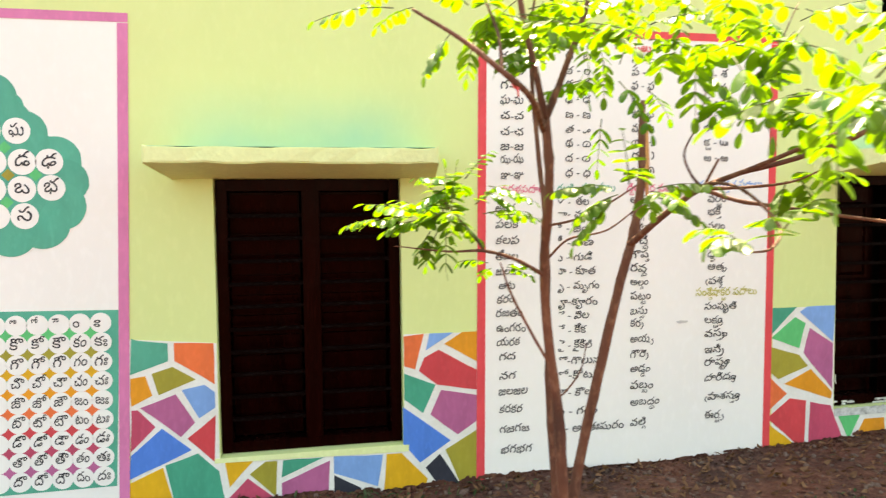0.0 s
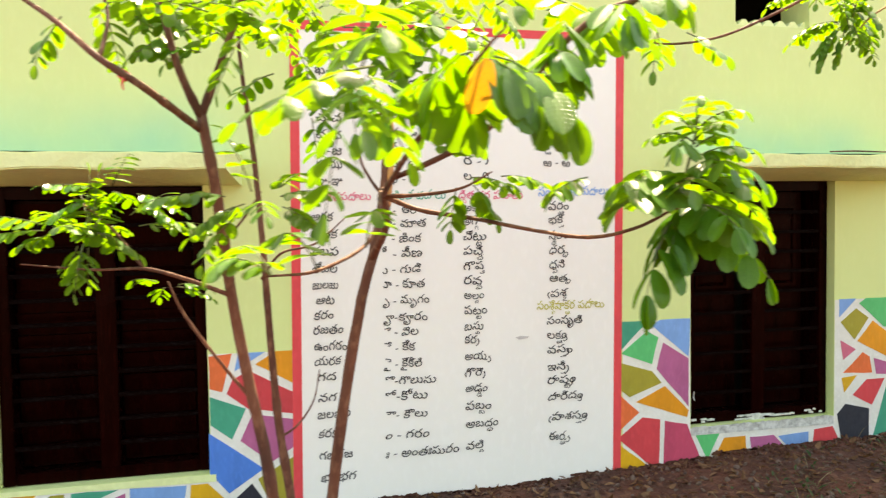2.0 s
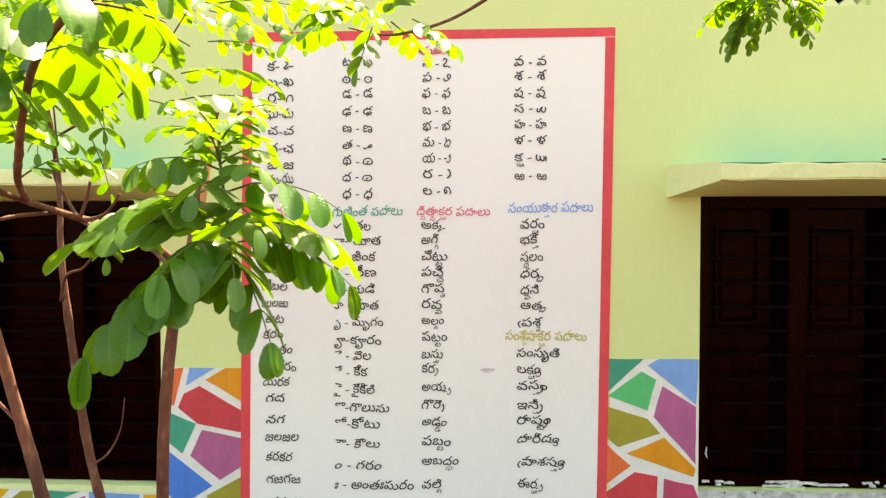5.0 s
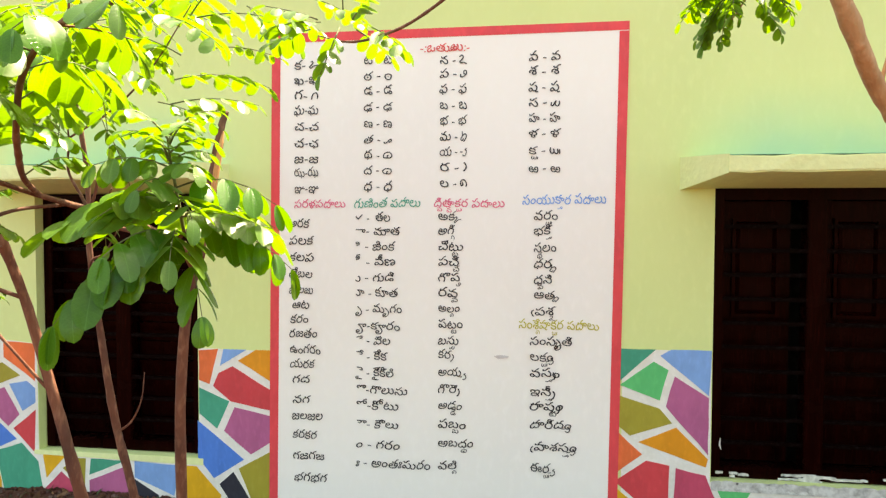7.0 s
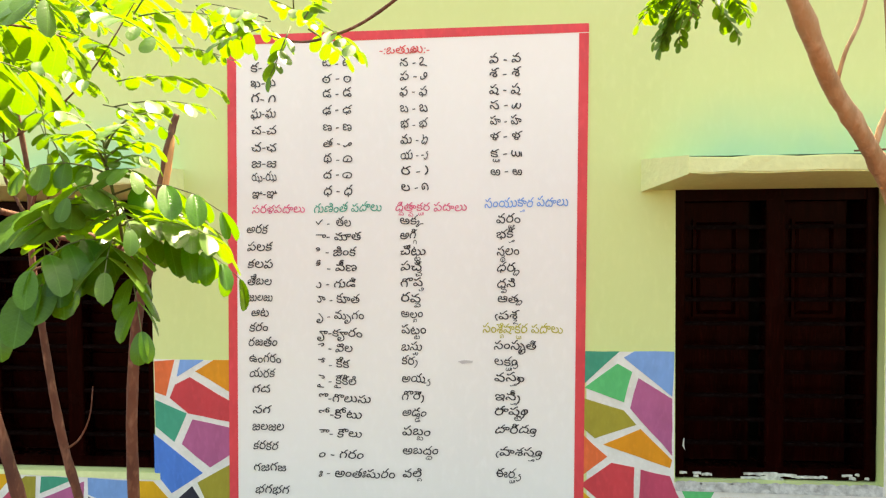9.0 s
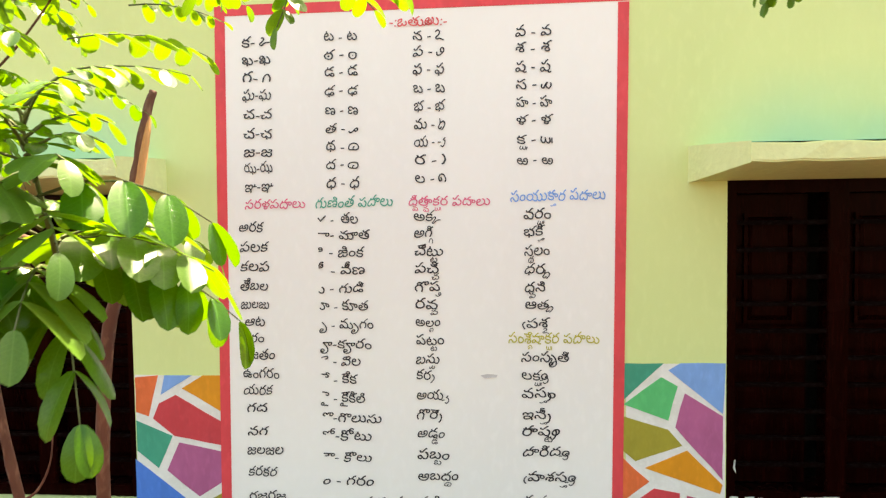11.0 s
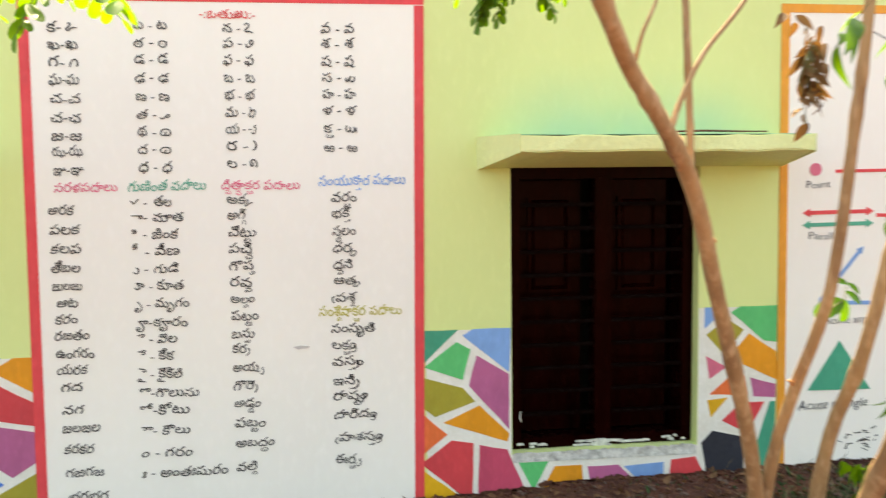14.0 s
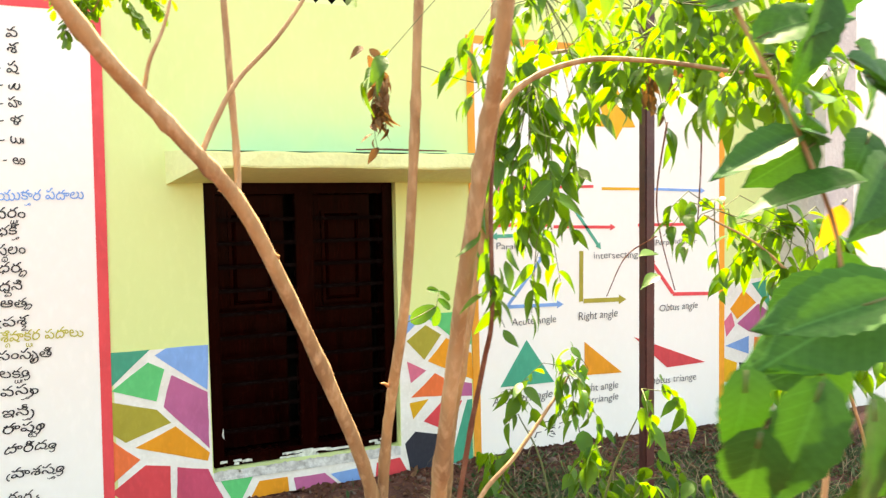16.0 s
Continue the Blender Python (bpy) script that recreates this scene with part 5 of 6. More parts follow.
limb(young, "limb", [(0.19, -1.83, 1.70, 0.0028), (0.30, -1.80, 1.78, 0.0026), (0.42, -1.82, 1.88, 0.0020), (0.53, -1.80, 2.06, 0.0012)], BARK, sides=6, knots=2)

limb(young, "thread", [(-0.352, -1.879, 1.778, 0.0105), (-0.361, -1.882, 1.784, 0.0115), (-0.370, -1.886, 1.790, 0.0100)], INK_RED, "red thread tied round the limb", sides=8)
limb(young, "thread", [(-0.361, -1.893, 1.777, 0.0035), (-0.362, -1.897, 1.762, 0.0030), (-0.360, -1.896, 1.748, 0.0015)], INK_RED, "hanging end of the red thread", sides=5)
oval = Crown(young, OVAL, LEAF, 160, LEAF_NEAR, 0.25)
bright = Crown(young, OVAL, YOUNG_LEAF, 300, YOUNG_NEAR, 1.1)
# the hanging bunch at the end of the long limb: a short upright shoot with arching sprays all round it
limb(young, "limb", [(0.75, -2.285, 1.465, 0.0034), (0.752, -2.31, 1.53, 0.0028), (0.754, -2.335, 1.59, 0.0022), (0.756, -2.35, 1.635, 0.0012)], STALK, "green young shoot", sides=6)
for base, end, lift, pairs, size, hang in (
        ((0.750, -2.31, 1.465), (0.735, -2.500, 1.432), 0.022, 4, 0.070, 0.7), ((0.742, -2.31, 1.455), (0.600, -2.435, 1.315), 0.035, 5, 0.085, 1.0), ((0.760, -2.30, 1.450), (0.855, -2.425, 1.335), 0.018, 3, 0.070, 0.8),
        ((0.760, -2.28, 1.470), (0.930, -2.225, 1.398), 0.030, 5, 0.068, 1.2), ((0.755, -2.325, 1.545), (0.935, -2.310, 1.515), 0.030, 3, 0.066, 0.9),
        ((0.745, -2.30, 1.460), (0.675, -2.395, 1.400), 0.020, 3, 0.078, 0.7)):
    oval.add(spray(base, end, lift, pairs, size, hang), True)
for base, end, lift, pairs, size, hang in (
        ((0.752, -2.31, 1.470), (0.815, -2.450, 1.425), 0.020, 4, 0.074, 0.5), ((0.750, -2.32, 1.520), (0.690, -2.440, 1.495), 0.020, 3, 0.066, 0.2), ((0.752, -2.32, 1.520), (0.835, -2.415, 1.490), 0.020, 3, 0.062, 0.2), ((0.755, -2.30, 1.495), (0.925, -2.285, 1.462), 0.020, 5, 0.072, 0.3), ((0.745, -2.31, 1.495), (0.570, -2.395, 1.470), 0.025, 5, 0.080, 0.25), ((0.745, -2.30, 1.500), (0.590, -2.345, 1.505), 0.025, 4, 0.074, 0.3), ((0.750, -2.33, 1.580), (0.668, -2.42, 1.578), 0.015, 3, 0.052, 0.9),
        ((0.748, -2.29, 1.490), (0.690, -2.13, 1.480), 0.020, 4, 0.066, 0.3), ((0.756, -2.29, 1.500), (0.830, -2.14, 1.490), 0.020, 4, 0.066, 0.3), ((0.748, -2.31, 1.510), (0.640, -2.33, 1.530), 0.020, 3, 0.062, 0.3),
        ((0.755, -2.33, 1.560), (0.835, -2.40, 1.575), 0.015, 3, 0.050, 0.4), ((0.755, -2.33, 1.540), (0.760, -2.45, 1.535), 0.020, 3, 0.055, 0.4)):
    bright.add(spray(base, end, lift, pairs, size, hang), True)
for k in range(9):                  # the soft new growth at the shoot's tip
    a = k * 2.4
    foot = Vector((0.755, -2.343, 1.585 + 0.006 * k))
    bright.add(spray(foot, foot + Vector((0.085 * math.cos(a), 0.085 * math.sin(a), 0.012 + 0.004 * k)), 0.016, 4, 0.034, 0.3), True)
for place, way, length, pairs, size in (
        ((0.48, -1.83, 1.84), (0.35, 0.75, 0.3), 0.33, 5, 0.062), ((0.47, -1.83, 1.78), (0.8, 0.2, 0.2), 0.22, 4, 0.06), ((0.50, -1.83, 1.90), (-0.7, -0.2, 0.4), 0.22, 4, 0.06), ((0.52, -1.82, 2.0), (0.6, -0.5, 0.3), 0.22, 4, 0.06), ((0.53, -1.8, 2.04), (-0.4, 0.6, 0.3), 0.22, 4, 0.06)):
    bright.add(frond(place, way, length, pairs, size, 0.6), True)
cloud(bright, (0.64, -2.18, 1.54), (0.06, 0.06, 0.03), 2, 0.052, 0.15, 4, True)
cloud(bright, (0.38, -1.97, 1.55), (0.08, 0.06, 0.04), 4, 0.05, 0.13, 4)
# leaves over the camera's way, and round the upper limbs
for base, end, lift, pairs, size, hang in (
        ((0.475, -2.33, 1.757), (0.52, -2.13, 1.765), 0.03, 3, 0.090, 1.1), ((0.44, -2.30, 1.71), (0.40, -2.12, 1.74), 0.02, 3, 0.085, 0.9), ((0.58, -2.34, 1.83), (0.62, -2.20, 1.815), 0.02, 3, 0.075, 0.8),
        ((0.415, -2.28, 1.675), (0.47, -2.42, 1.70), 0.02, 3, 0.080, 0.7), ((0.50, -2.34, 1.785), (0.44, -2.44, 1.76), 0.02, 3, 0.085, 0.8), ((0.62, -2.34, 1.845), (0.70, -2.40, 1.84), 0.02, 3, 0.070, 0.6),
        ((0.30, -2.52, 1.70), (0.405, -2.575, 1.60), 0.02, 3, 0.090, 0.9), ((0.27, -2.56, 1.685), (0.345, -2.585, 1.615), 0.02, 3, 0.085, 1.0), ((0.25, -2.47, 1.65), (0.30, -2.38, 1.625), 0.02, 3, 0.085, 1.0), ((0.25, -2.48, 1.66), (0.16, -2.42, 1.645), 0.02, 3, 0.065, 0.5),
        ((0.125, -2.28, 1.405), (0.13, -2.40, 1.470), 0.02, 4, 0.050, 0.3), ((0.035, -2.36, 1.370), (-0.02, -2.43, 1.435), 0.02, 4, 0.052, 0.3), ((-0.04, -2.40, 1.366), (-0.13, -2.40, 1.385), 0.02, 4, 0.050, 0.4), ((-0.04, -2.40, 1.366), (-0.10, -2.31, 1.41), 0.02, 4, 0.048, 0.3),
        ((0.36, -2.21, 1.62), (0.27, -2.10, 1.69), 0.02, 4, 0.062, 0.5), ((0.30, -2.12, 1.585), (0.40, -2.06, 1.62), 0.02, 4, 0.055, 0.4)):
    bright.add(spray(base, end, lift, pairs, size, hang), True)
for base, end, lift, pairs, size, hang in (
        ((0.44, -2.36, 1.72), (0.42, -2.50, 1.715), 0.015, 2, 0.082, 0.8), ((0.25, -2.58, 1.69), (0.20, -2.50, 1.63), 0.02, 3, 0.070, 0.6),
        ((0.56, -2.35, 1.825), (0.56, -2.46, 1.79), 0.02, 2, 0.080, 0.7)):
    oval.add(spray(base, end, lift, pairs, size, hang), True)
cloud(bright, (0.24, -2.50, 1.68), (0.15, 0.14, 0.04), 3, 0.062, 0.16, 3, True)
cloud(bright, (0.07, -2.48, 1.655), (0.09, 0.10, 0.04), 5, 0.062, 0.15, 3, True, lean=(-0.3, 0, 0))
cloud(oval, (0.12, -2.15, 1.72), (0.16, 0.2, 0.06), 4, 0.062, 0.18, 4)
cloud(bright, (0.05, -2.05, 1.87), (0.24, 0.22, 0.09), 12, 0.06, 0.2, 4)
cloud(bright, (0.40, -2.05, 1.93), (0.22, 0.2, 0.07), 9, 0.062, 0.2, 4)
cloud(bright, (-0.05, -1.65, 1.97), (0.27, 0.18, 0.10), 19, 0.048, 0.2, 5)
cloud(bright, (-0.42, -1.80, 1.99), (0.2, 0.12, 0.09), 14, 0.048, 0.18, 5)
cloud(bright, (-0.12, -1.45, 2.2), (0.3, 0.25, 0.14), 22, 0.048, 0.2, 5)
cloud(bright, (0.36, -1.55, 2.16), (0.28, 0.22, 0.10), 16, 0.048, 0.2, 5)
cloud(oval, (0.02, -1.60, 1.87), (0.25, 0.2, 0.10), 8, 0.05, 0.18, 4)
cloud(bright, (-0.08, -1.96, 1.50), (0.09, 0.08, 0.05), 11, 0.044, 0.13, 4)
cloud(bright, (-0.50, -1.65, 1.44), (0.11, 0.09, 0.05), 24, 0.046, 0.12, 4, droop=0.4)
cloud(oval, (-0.46, -1.63, 1.54), (0.06, 0.06, 0.04), 8, 0.038, 0.12, 5, droop=0.4)
cloud(oval, (-0.33, -1.60, 1.29), (0.04, 0.04, 0.03), 4, 0.036, 0.09, 3)
oval.finish("dark green oval leaflets")
bright.finish("sunlit yellow-green oval leaflets")
turning = Crown(young, OVAL, YELLOW_LEAF, 4)
turning.add(([(0.275, -2.60, 1.69, 0.002), (0.268, -2.60, 1.675, 0.001)], [(Vector((0.268, -2.60, 1.677)), Vector((-0.30, 0.0, -1)), Vector((0.2, -1, 0.2)), 0.08)]), True)
turning.finish("yellow leaflet")

# ---- the forked tree by the second window ----
random.seed(41)
forked = tagged(new("tree"), "bare forked tree with smooth tan bark", "tree")
limb(forked, "trunk", [(2.72, -1.30, -0.05, 0.0275), (2.69, -1.36, 0.25, 0.0260), (2.655, -1.43, 0.53, 0.0275)], PALE_BARK, per=8, knots=2)
limb(forked, "limb", [(2.655, -1.43, 0.50, 0.0215), (2.58, -1.52, 0.75, 0.0207), (2.476, -1.624, 0.997, 0.0199), (2.361, -1.725, 1.254, 0.0192), (2.228, -1.864, 1.516, 0.0184), (2.121, -1.956, 1.642, 0.0176), (2.025, -2.02, 1.744, 0.0168), (1.935, -2.113, 1.845, 0.0161), (1.80, -2.22, 2.05, 0.0138), (1.6, -2.3, 2.4, 0.0092)], PALE_BARK, knots=7)
limb(forked, "limb", [(2.655, -1.43, 0.50, 0.0184), (2.657, -1.50, 0.78, 0.0168), (2.657, -1.581, 0.974, 0.0161), (2.662, -1.713, 1.272, 0.0145), (2.677, -1.766, 1.69, 0.0130), (2.681, -1.798, 1.967, 0.0122), (2.70, -1.82, 2.4, 0.0092)], PALE_BARK, knots=5)
limb(forked, "limb", [(2.215, -1.875, 1.53, 0.0077), (2.215, -1.87, 1.65, 0.0077), (2.205, -1.87, 1.85, 0.0077), (2.19, -1.86, 2.2, 0.0062)], PALE_BARK, knots=2)
limb(forked, "limb", [(2.135, -1.945, 1.63, 0.0069), (2.165, -1.93, 1.70, 0.0062), (2.22, -1.92, 1.80, 0.0054), (2.33, -1.90, 1.93, 0.0046), (2.5, -1.88, 2.2, 0.0031)], PALE_BARK)
limb(forked, "limb", [(2.03, -2.01, 1.735, 0.0046), (2.045, -2.02, 1.81, 0.0038), (2.08, -2.02, 1.90, 0.0031), (2.12, -2.0, 2.1, 0.0023)], PALE_BARK)
for k in range(5):
    x, y, z = ((2.20, -1.885, 1.545), (2.17, -1.90, 1.585), (2.31, -1.80, 1.40), (2.42, -1.66, 1.14), (2.64, -1.60, 1.0))[k]
    limb(forked, "twig_stub", [(x, y, z, 0.006), (x - 0.015, y - 0.012, z + 0.012, 0.004), (x - 0.028, y - 0.02, z + 0.015, 0.002)], CUT_WOOD, sides=6, per=2)
limb(forked, "limb", [(1.72, -2.25, 2.18, 0.0053), (1.45, -2.15, 2.12, 0.0044), (1.27, -2.05, 2.00, 0.0040), (1.12, -1.97, 1.925, 0.0035), (1.02, -1.93, 1.90, 0.0035), (0.94, -1.88, 1.905, 0.0026), (0.86, -1.85, 1.93, 0.0018)], BARK, sides=7, knots=2)
sprig = Crown(forked, OVAL, YOUNG_LEAF, 160, YOUNG_NEAR, 0.8)
cloud(sprig, (0.93, -1.88, 1.945), (0.07, 0.06, 0.025), 8, 0.055, 0.12, 3, True, droop=0.3)
limb(forked, "limb", [(2.19, -1.86, 2.18, 0.0053), (2.08, -1.66, 2.20, 0.0044), (1.97, -1.52, 2.14, 0.0035), (1.90, -1.46, 2.04, 0.0018)], PALE_BARK, sides=6)
cloud(sprig, (1.91, -1.47, 2.12), (0.10, 0.07, 0.05), 16, 0.042, 0.12, 5, True, droop=0.9)
cloud(sprig, (1.86, -1.46, 2.22), (0.14, 0.08, 0.05), 10, 0.042, 0.13, 5, droop=0.9)
sprig.finish("sunlit yellow-green leaflets")
lone = Crown(forked, OVAL, LEAF, 8, LEAF_NEAR)          # one small shoot low on the thin limb
shoot = [(2.662, -1.665, 1.185, 0.0022), (2.74, -1.60, 1.198, 0.0019), (2.805, -1.57, 1.218, 0.0016), (2.815, -1.566, 1.262, 0.0010)]
lone.add((shoot, [(Vector(p), Vector(way), Vector((0.2, -0.8, 0.6)), size) for p, way, size in (
    ((2.802, -1.572, 1.217), (-0.8, -0.1, -0.32), 0.085), ((2.806, -1.570, 1.219), (-0.15, -0.1, -0.9), 0.062), ((2.810, -1.568, 1.240), (0.3, -0.2, -0.2), 0.048),
    ((2.815, -1.566, 1.262), (-0.6, -0.1, 0.15), 0.042), ((2.815, -1.566, 1.262), (0.5, -0.1, -0.35), 0.045))]), True)
lone.finish("dark green oval leaflets")

# ---- the leafy trees by the drawings ----
random.seed(51)
leafy_tree = tagged(new("tree"), "leaning tree with hanging long green leaves", "tree")
limb(leafy_tree, "trunk", [(2.79, -1.50, -0.05, 0.0271), (2.76, -1.60, 0.35, 0.0244), (2.737, -1.727, 0.653, 0.0224), (2.709, -1.86, 0.893, 0.0211), (2.695, -1.996, 1.196, 0.0197), (2.691, -2.10, 1.449, 0.0190), (2.70, -2.167, 1.668, 0.0183), (2.687, -2.272, 1.841, 0.0176), (2.67, -2.42, 2.2, 0.0136)], PALE_BARK, knots=6)
limb(leafy_tree, "trunk", [(2.93, -1.20, -0.02, 0.0217), (2.93, -1.33, 0.677, 0.0204), (2.915, -1.50, 1.034, 0.0190), (2.937, -1.556, 1.297, 0.0176), (2.985, -1.56, 1.55, 0.0163), (3.02, -1.56, 2.2, 0.0122)], PALE_BARK, knots=4)
limb(leafy_tree, "trunk", [(2.76, -1.72, 0.05, 0.0081), (2.75, -1.82, 0.60, 0.0075), (2.759, -1.903, 0.904, 0.0068), (2.756, -2.016, 1.144, 0.0061), (2.73, -2.12, 1.283, 0.0055), (2.73, -2.13, 1.6, 0.0041), (2.80, -2.1, 1.95, 0.0027)], BARK, knots=4)
limb(leafy_tree, "limb", [(2.70, -2.16, 1.66, 0.0091), (2.752, -2.17, 1.745, 0.0073), (2.83, -2.17, 1.80, 0.0067), (2.93, -2.20, 1.83, 0.0061), (3.0, -2.27, 1.82, 0.0055), (3.07, -2.36, 1.795, 0.0049), (3.2, -2.45, 1.76, 0.0036)], PALE_BARK, knots=2)
limb(leafy_tree, "limb", [(3.02, -1.56, 1.9, 0.0087), (3.2, -1.5, 2.0, 0.0070), (3.5, -1.45, 2.05, 0.0052), (3.8, -1.4, 2.0, 0.0026)], PALE_BARK)
limb(leafy_tree, "limb", [(2.78, -1.55, 0.10, 0.0087), (2.89, -1.62, 0.58, 0.0080), (3.04, -1.62, 0.74, 0.0066), (3.168, -1.62, 0.889, 0.0050), (3.24, -1.62, 0.98, 0.0030)], PALE_BARK)
long_leaves = Crown(leafy_tree, LANCE, LONG_LEAF, 280, LONG_NEAR, 0.6)


def hanging(crown, centre, spread_xyz, count, size, near=False):
    """Loose tufts of leaves on fine twigs that spread and droop from a point above their middle."""
    root = Vector(centre) + Vector((0, 0, spread_xyz[2] * 1.2))
    for _ in range(count):
        p = Vector(centre) + Vector((random.gauss(0, spread_xyz[0]), random.gauss(0, spread_xyz[1]), random.gauss(0, spread_xyz[2])))
        half = (root + p) / 2 + Vector((random.uniform(-0.02, 0.02), random.uniform(-0.02, 0.02), 0.25 * abs(root.x - p.x) + 0.01))
        along = (p - half).normalized()
        leaves = []
        for k in range(random.randint(4, 7)):
            q = p - along * 0.022 * k + Vector((random.uniform(-0.006, 0.006), random.uniform(-0.006, 0.006), random.uniform(-0.006, 0.006)))
            d = Vector((random.gauss(0, 0.6), random.gauss(0, 0.6), -random.uniform(0.1, 1.1))) + along * 0.35
            leaves.append((q, d, Vector((random.gauss(0, 0.6), random.gauss(0, 0.6), 0.8)), size * random.uniform(0.6, 1.25)))
        crown.add(([(*root, 0.0018), (*half, 0.0015), (*p, 0.0009)], leaves), near)


hanging(long_leaves, (3.04, -1.75, 1.66), (0.085, 0.09, 0.18), 30, 0.088, True)
hanging(long_leaves, (3.10, -1.72, 1.42), (0.05, 0.07, 0.11), 13, 0.085, True)
hanging(long_leaves, (3.05, -1.80, 1.95), (0.20, 0.18, 0.12), 22, 0.085)
hanging(long_leaves, (3.50, -1.6, 2.02), (0.28, 0.2, 0.11), 24, 0.085)
hanging(long_leaves, (3.05, -2.35, 1.86), (0.16, 0.14, 0.05), 9, 0.06)
hanging(long_leaves, (3.25, -2.0, 1.88), (0.15, 0.15, 0.06), 10, 0.08, True)
hanging(long_leaves, (2.73, -2.12, 1.30), (0.03, 0.03, 0.06), 3, 0.07)
hanging(long_leaves, (3.22, -1.62, 0.92), (0.07, 0.06, 0.07), 12, 0.06)
long_leaves.finish("long green leaves")
withered = Crown(leafy_tree, LANCE, WITHERED, 90)
hanging(withered, (2.60, -1.70, 1.80), (0.022, 0.020, 0.055), 13, 0.05, True)
hanging(withered, (3.36, -1.86, 1.83), (0.03, 0.03, 0.07), 9, 0.05, True)
withered.finish("withered brown leaves")

# ---- the shrub close to the way's end ----
random.seed(61)
shrub = tagged(new("shrub"), "broad-leaved green shrub with thin stems", "shrub")
limb(shrub, "stem", [(2.78, -2.80, -0.03, 0.0055), (2.75, -2.92, 0.6, 0.0042), (2.70, -2.98, 1.1, 0.0032), (2.67, -3.03, 1.42, 0.0022), (2.62, -3.03, 1.56, 0.0022), (2.56, -3.0, 1.70, 0.002), (2.50, -2.96, 1.90, 0.0016)], PALE_BARK)
limb(shrub, "stem", [(4.42, -1.80, -0.03, 0.007), (4.30, -1.86, 0.55, 0.006), (3.98, -1.92, 1.12, 0.005), (3.74, -1.93, 1.36, 0.004), (3.52, -1.90, 1.48, 0.0025)], PALE_BARK)
BROAD = [blade(0.26, 9, 0.25, 0.35, 0.78, 1.15), blade(0.30, 9, 0.15, 0.18, 0.78, 1.15), blade(0.22, 9, 0.4, 0.5, 0.8, 1.1)]


def toothed(wide, segs=14, fold=0.18, droop=0.25):
    """A broad leaf with a toothed edge and raised side veins."""
    verts, faces = [], []
    for i in range(segs + 1):
        t = i / segs
        w = wide * (math.sin(math.pi * t ** 0.72) ** 0.8 if 0 < t < 1 else 0.02) * (1.06 if i % 2 else 0.96)
        z = -droop * t * t
        vein = 0.012 if i % 2 else -0.004
        verts += [(-w, t - 0.05, z + fold * w), (-w * 0.5, t, z + fold * w * 0.6 + vein), (0, t, z), (w * 0.5, t, z + fold * w * 0.6 + vein), (w, t - 0.05, z + fold * w)]
    for i in range(segs):
        a = i * 5
        faces += [(a + k, a + k + 1, a + k + 6, a + k + 5) for k in range(4)]
    return verts, faces


big = Crown(shrub, [toothed(0.28, 14, 0.3, 0.45), toothed(0.33, 14, 0.15, 0.25), toothed(0.25, 14, 0.45, 0.1)], SHADE_LEAF, 40)
for place, way, up, size in (((2.462, -3.235, 1.462), (-0.078, 0.050, -0.050), (0.2, -0.9, 0.35), 0.095), ((2.50, -3.19, 1.440), (-0.07, 0.06, -0.03), (-0.1, -0.9, 0.35), 0.10), ((2.414, -3.222, 1.412), (-0.02, 0.01, -0.07), (-0.4, -0.9, 0.2), 0.085),
                             ((2.43, -3.24, 1.405), (0.0, -0.01, -0.06), (0.2, -0.9, 0.2), 0.085), ((2.64, -3.07, 1.53), (-0.07, 0.06, -0.02), (0.1, -0.9, 0.35), 0.11), ((2.62, -3.05, 1.70), (-0.02, 0.0, -0.06), (0.1, -0.9, 0.1), 0.095),
                             ((2.63, -3.08, 1.62), (0.05, -0.02, -0.02), (0.0, -0.9, 0.35), 0.10), ((2.66, -3.06, 1.43), (-0.03, 0.03, -0.07), (-0.3, -0.8, 0.4), 0.12), ((2.66, -3.10, 1.38), (0.03, -0.02, -0.08), (0.1, -0.9, 0.3), 0.12),
                             ((2.60, -3.04, 1.58), (0.06, 0.03, 0.01), (0.0, -0.9, 0.35), 0.09), ((2.57, -3.02, 1.66), (0.05, -0.04, 0.03), (0.1, -0.9, 0.35), 0.09), ((2.70, -3.05, 1.55), (-0.05, -0.02, -0.04), (0.1, -0.9, 0.35), 0.10)):
    for k in range(3):             # each shoot carries a few leaves, fanned out
        shift = Vector((random.uniform(-0.04, 0.04), random.uniform(-0.02, 0.05), random.uniform(-0.035, 0.045))) * (k > 0)
        aim = Vector(way).normalized() + Vector((random.uniform(-0.6, 0.6), random.uniform(-0.3, 0.5), random.uniform(-0.5, 0.25))) * (k > 0)
        foot = Vector(place) + shift
        face = Vector(up) + Vector((random.uniform(-0.5, 0.5), random.uniform(-0.2, 0.2), random.uniform(-0.1, 0.7)))
        big.add(([(*foot, 0.0016), (*(foot + aim * 0.012), 0.001)], [(foot, aim, face, size * (0.96, 0.80, 0.66)[k])]), True)
big.finish("large toothed green leaves")
gold = Crown(shrub, BROAD, YELLOW_LEAF, 3)
gold.add(([(2.71, -3.0, 1.515, 0.0015), (2.705, -3.0, 1.51, 0.001)], [(Vector((2.705, -3.0, 1.51)), Vector((-0.3, 0.1, -0.9)), Vector((-0.2, -0.9, 0.3)), 0.05)]), True)
gold.finish("yellow leaf")
broad = Crown(shrub, BROAD, LONG_LEAF, 220, LONG_NEAR, 0.6)
hanging(broad, (3.54, -1.92, 1.40), (0.10, 0.10, 0.08), 9, 0.06, True)
hanging(broad, (3.84, -1.93, 1.36), (0.12, 0.08, 0.07), 26, 0.068)
hanging(broad, (3.95, -1.92, 1.05), (0.09, 0.08, 0.12), 24, 0.074)
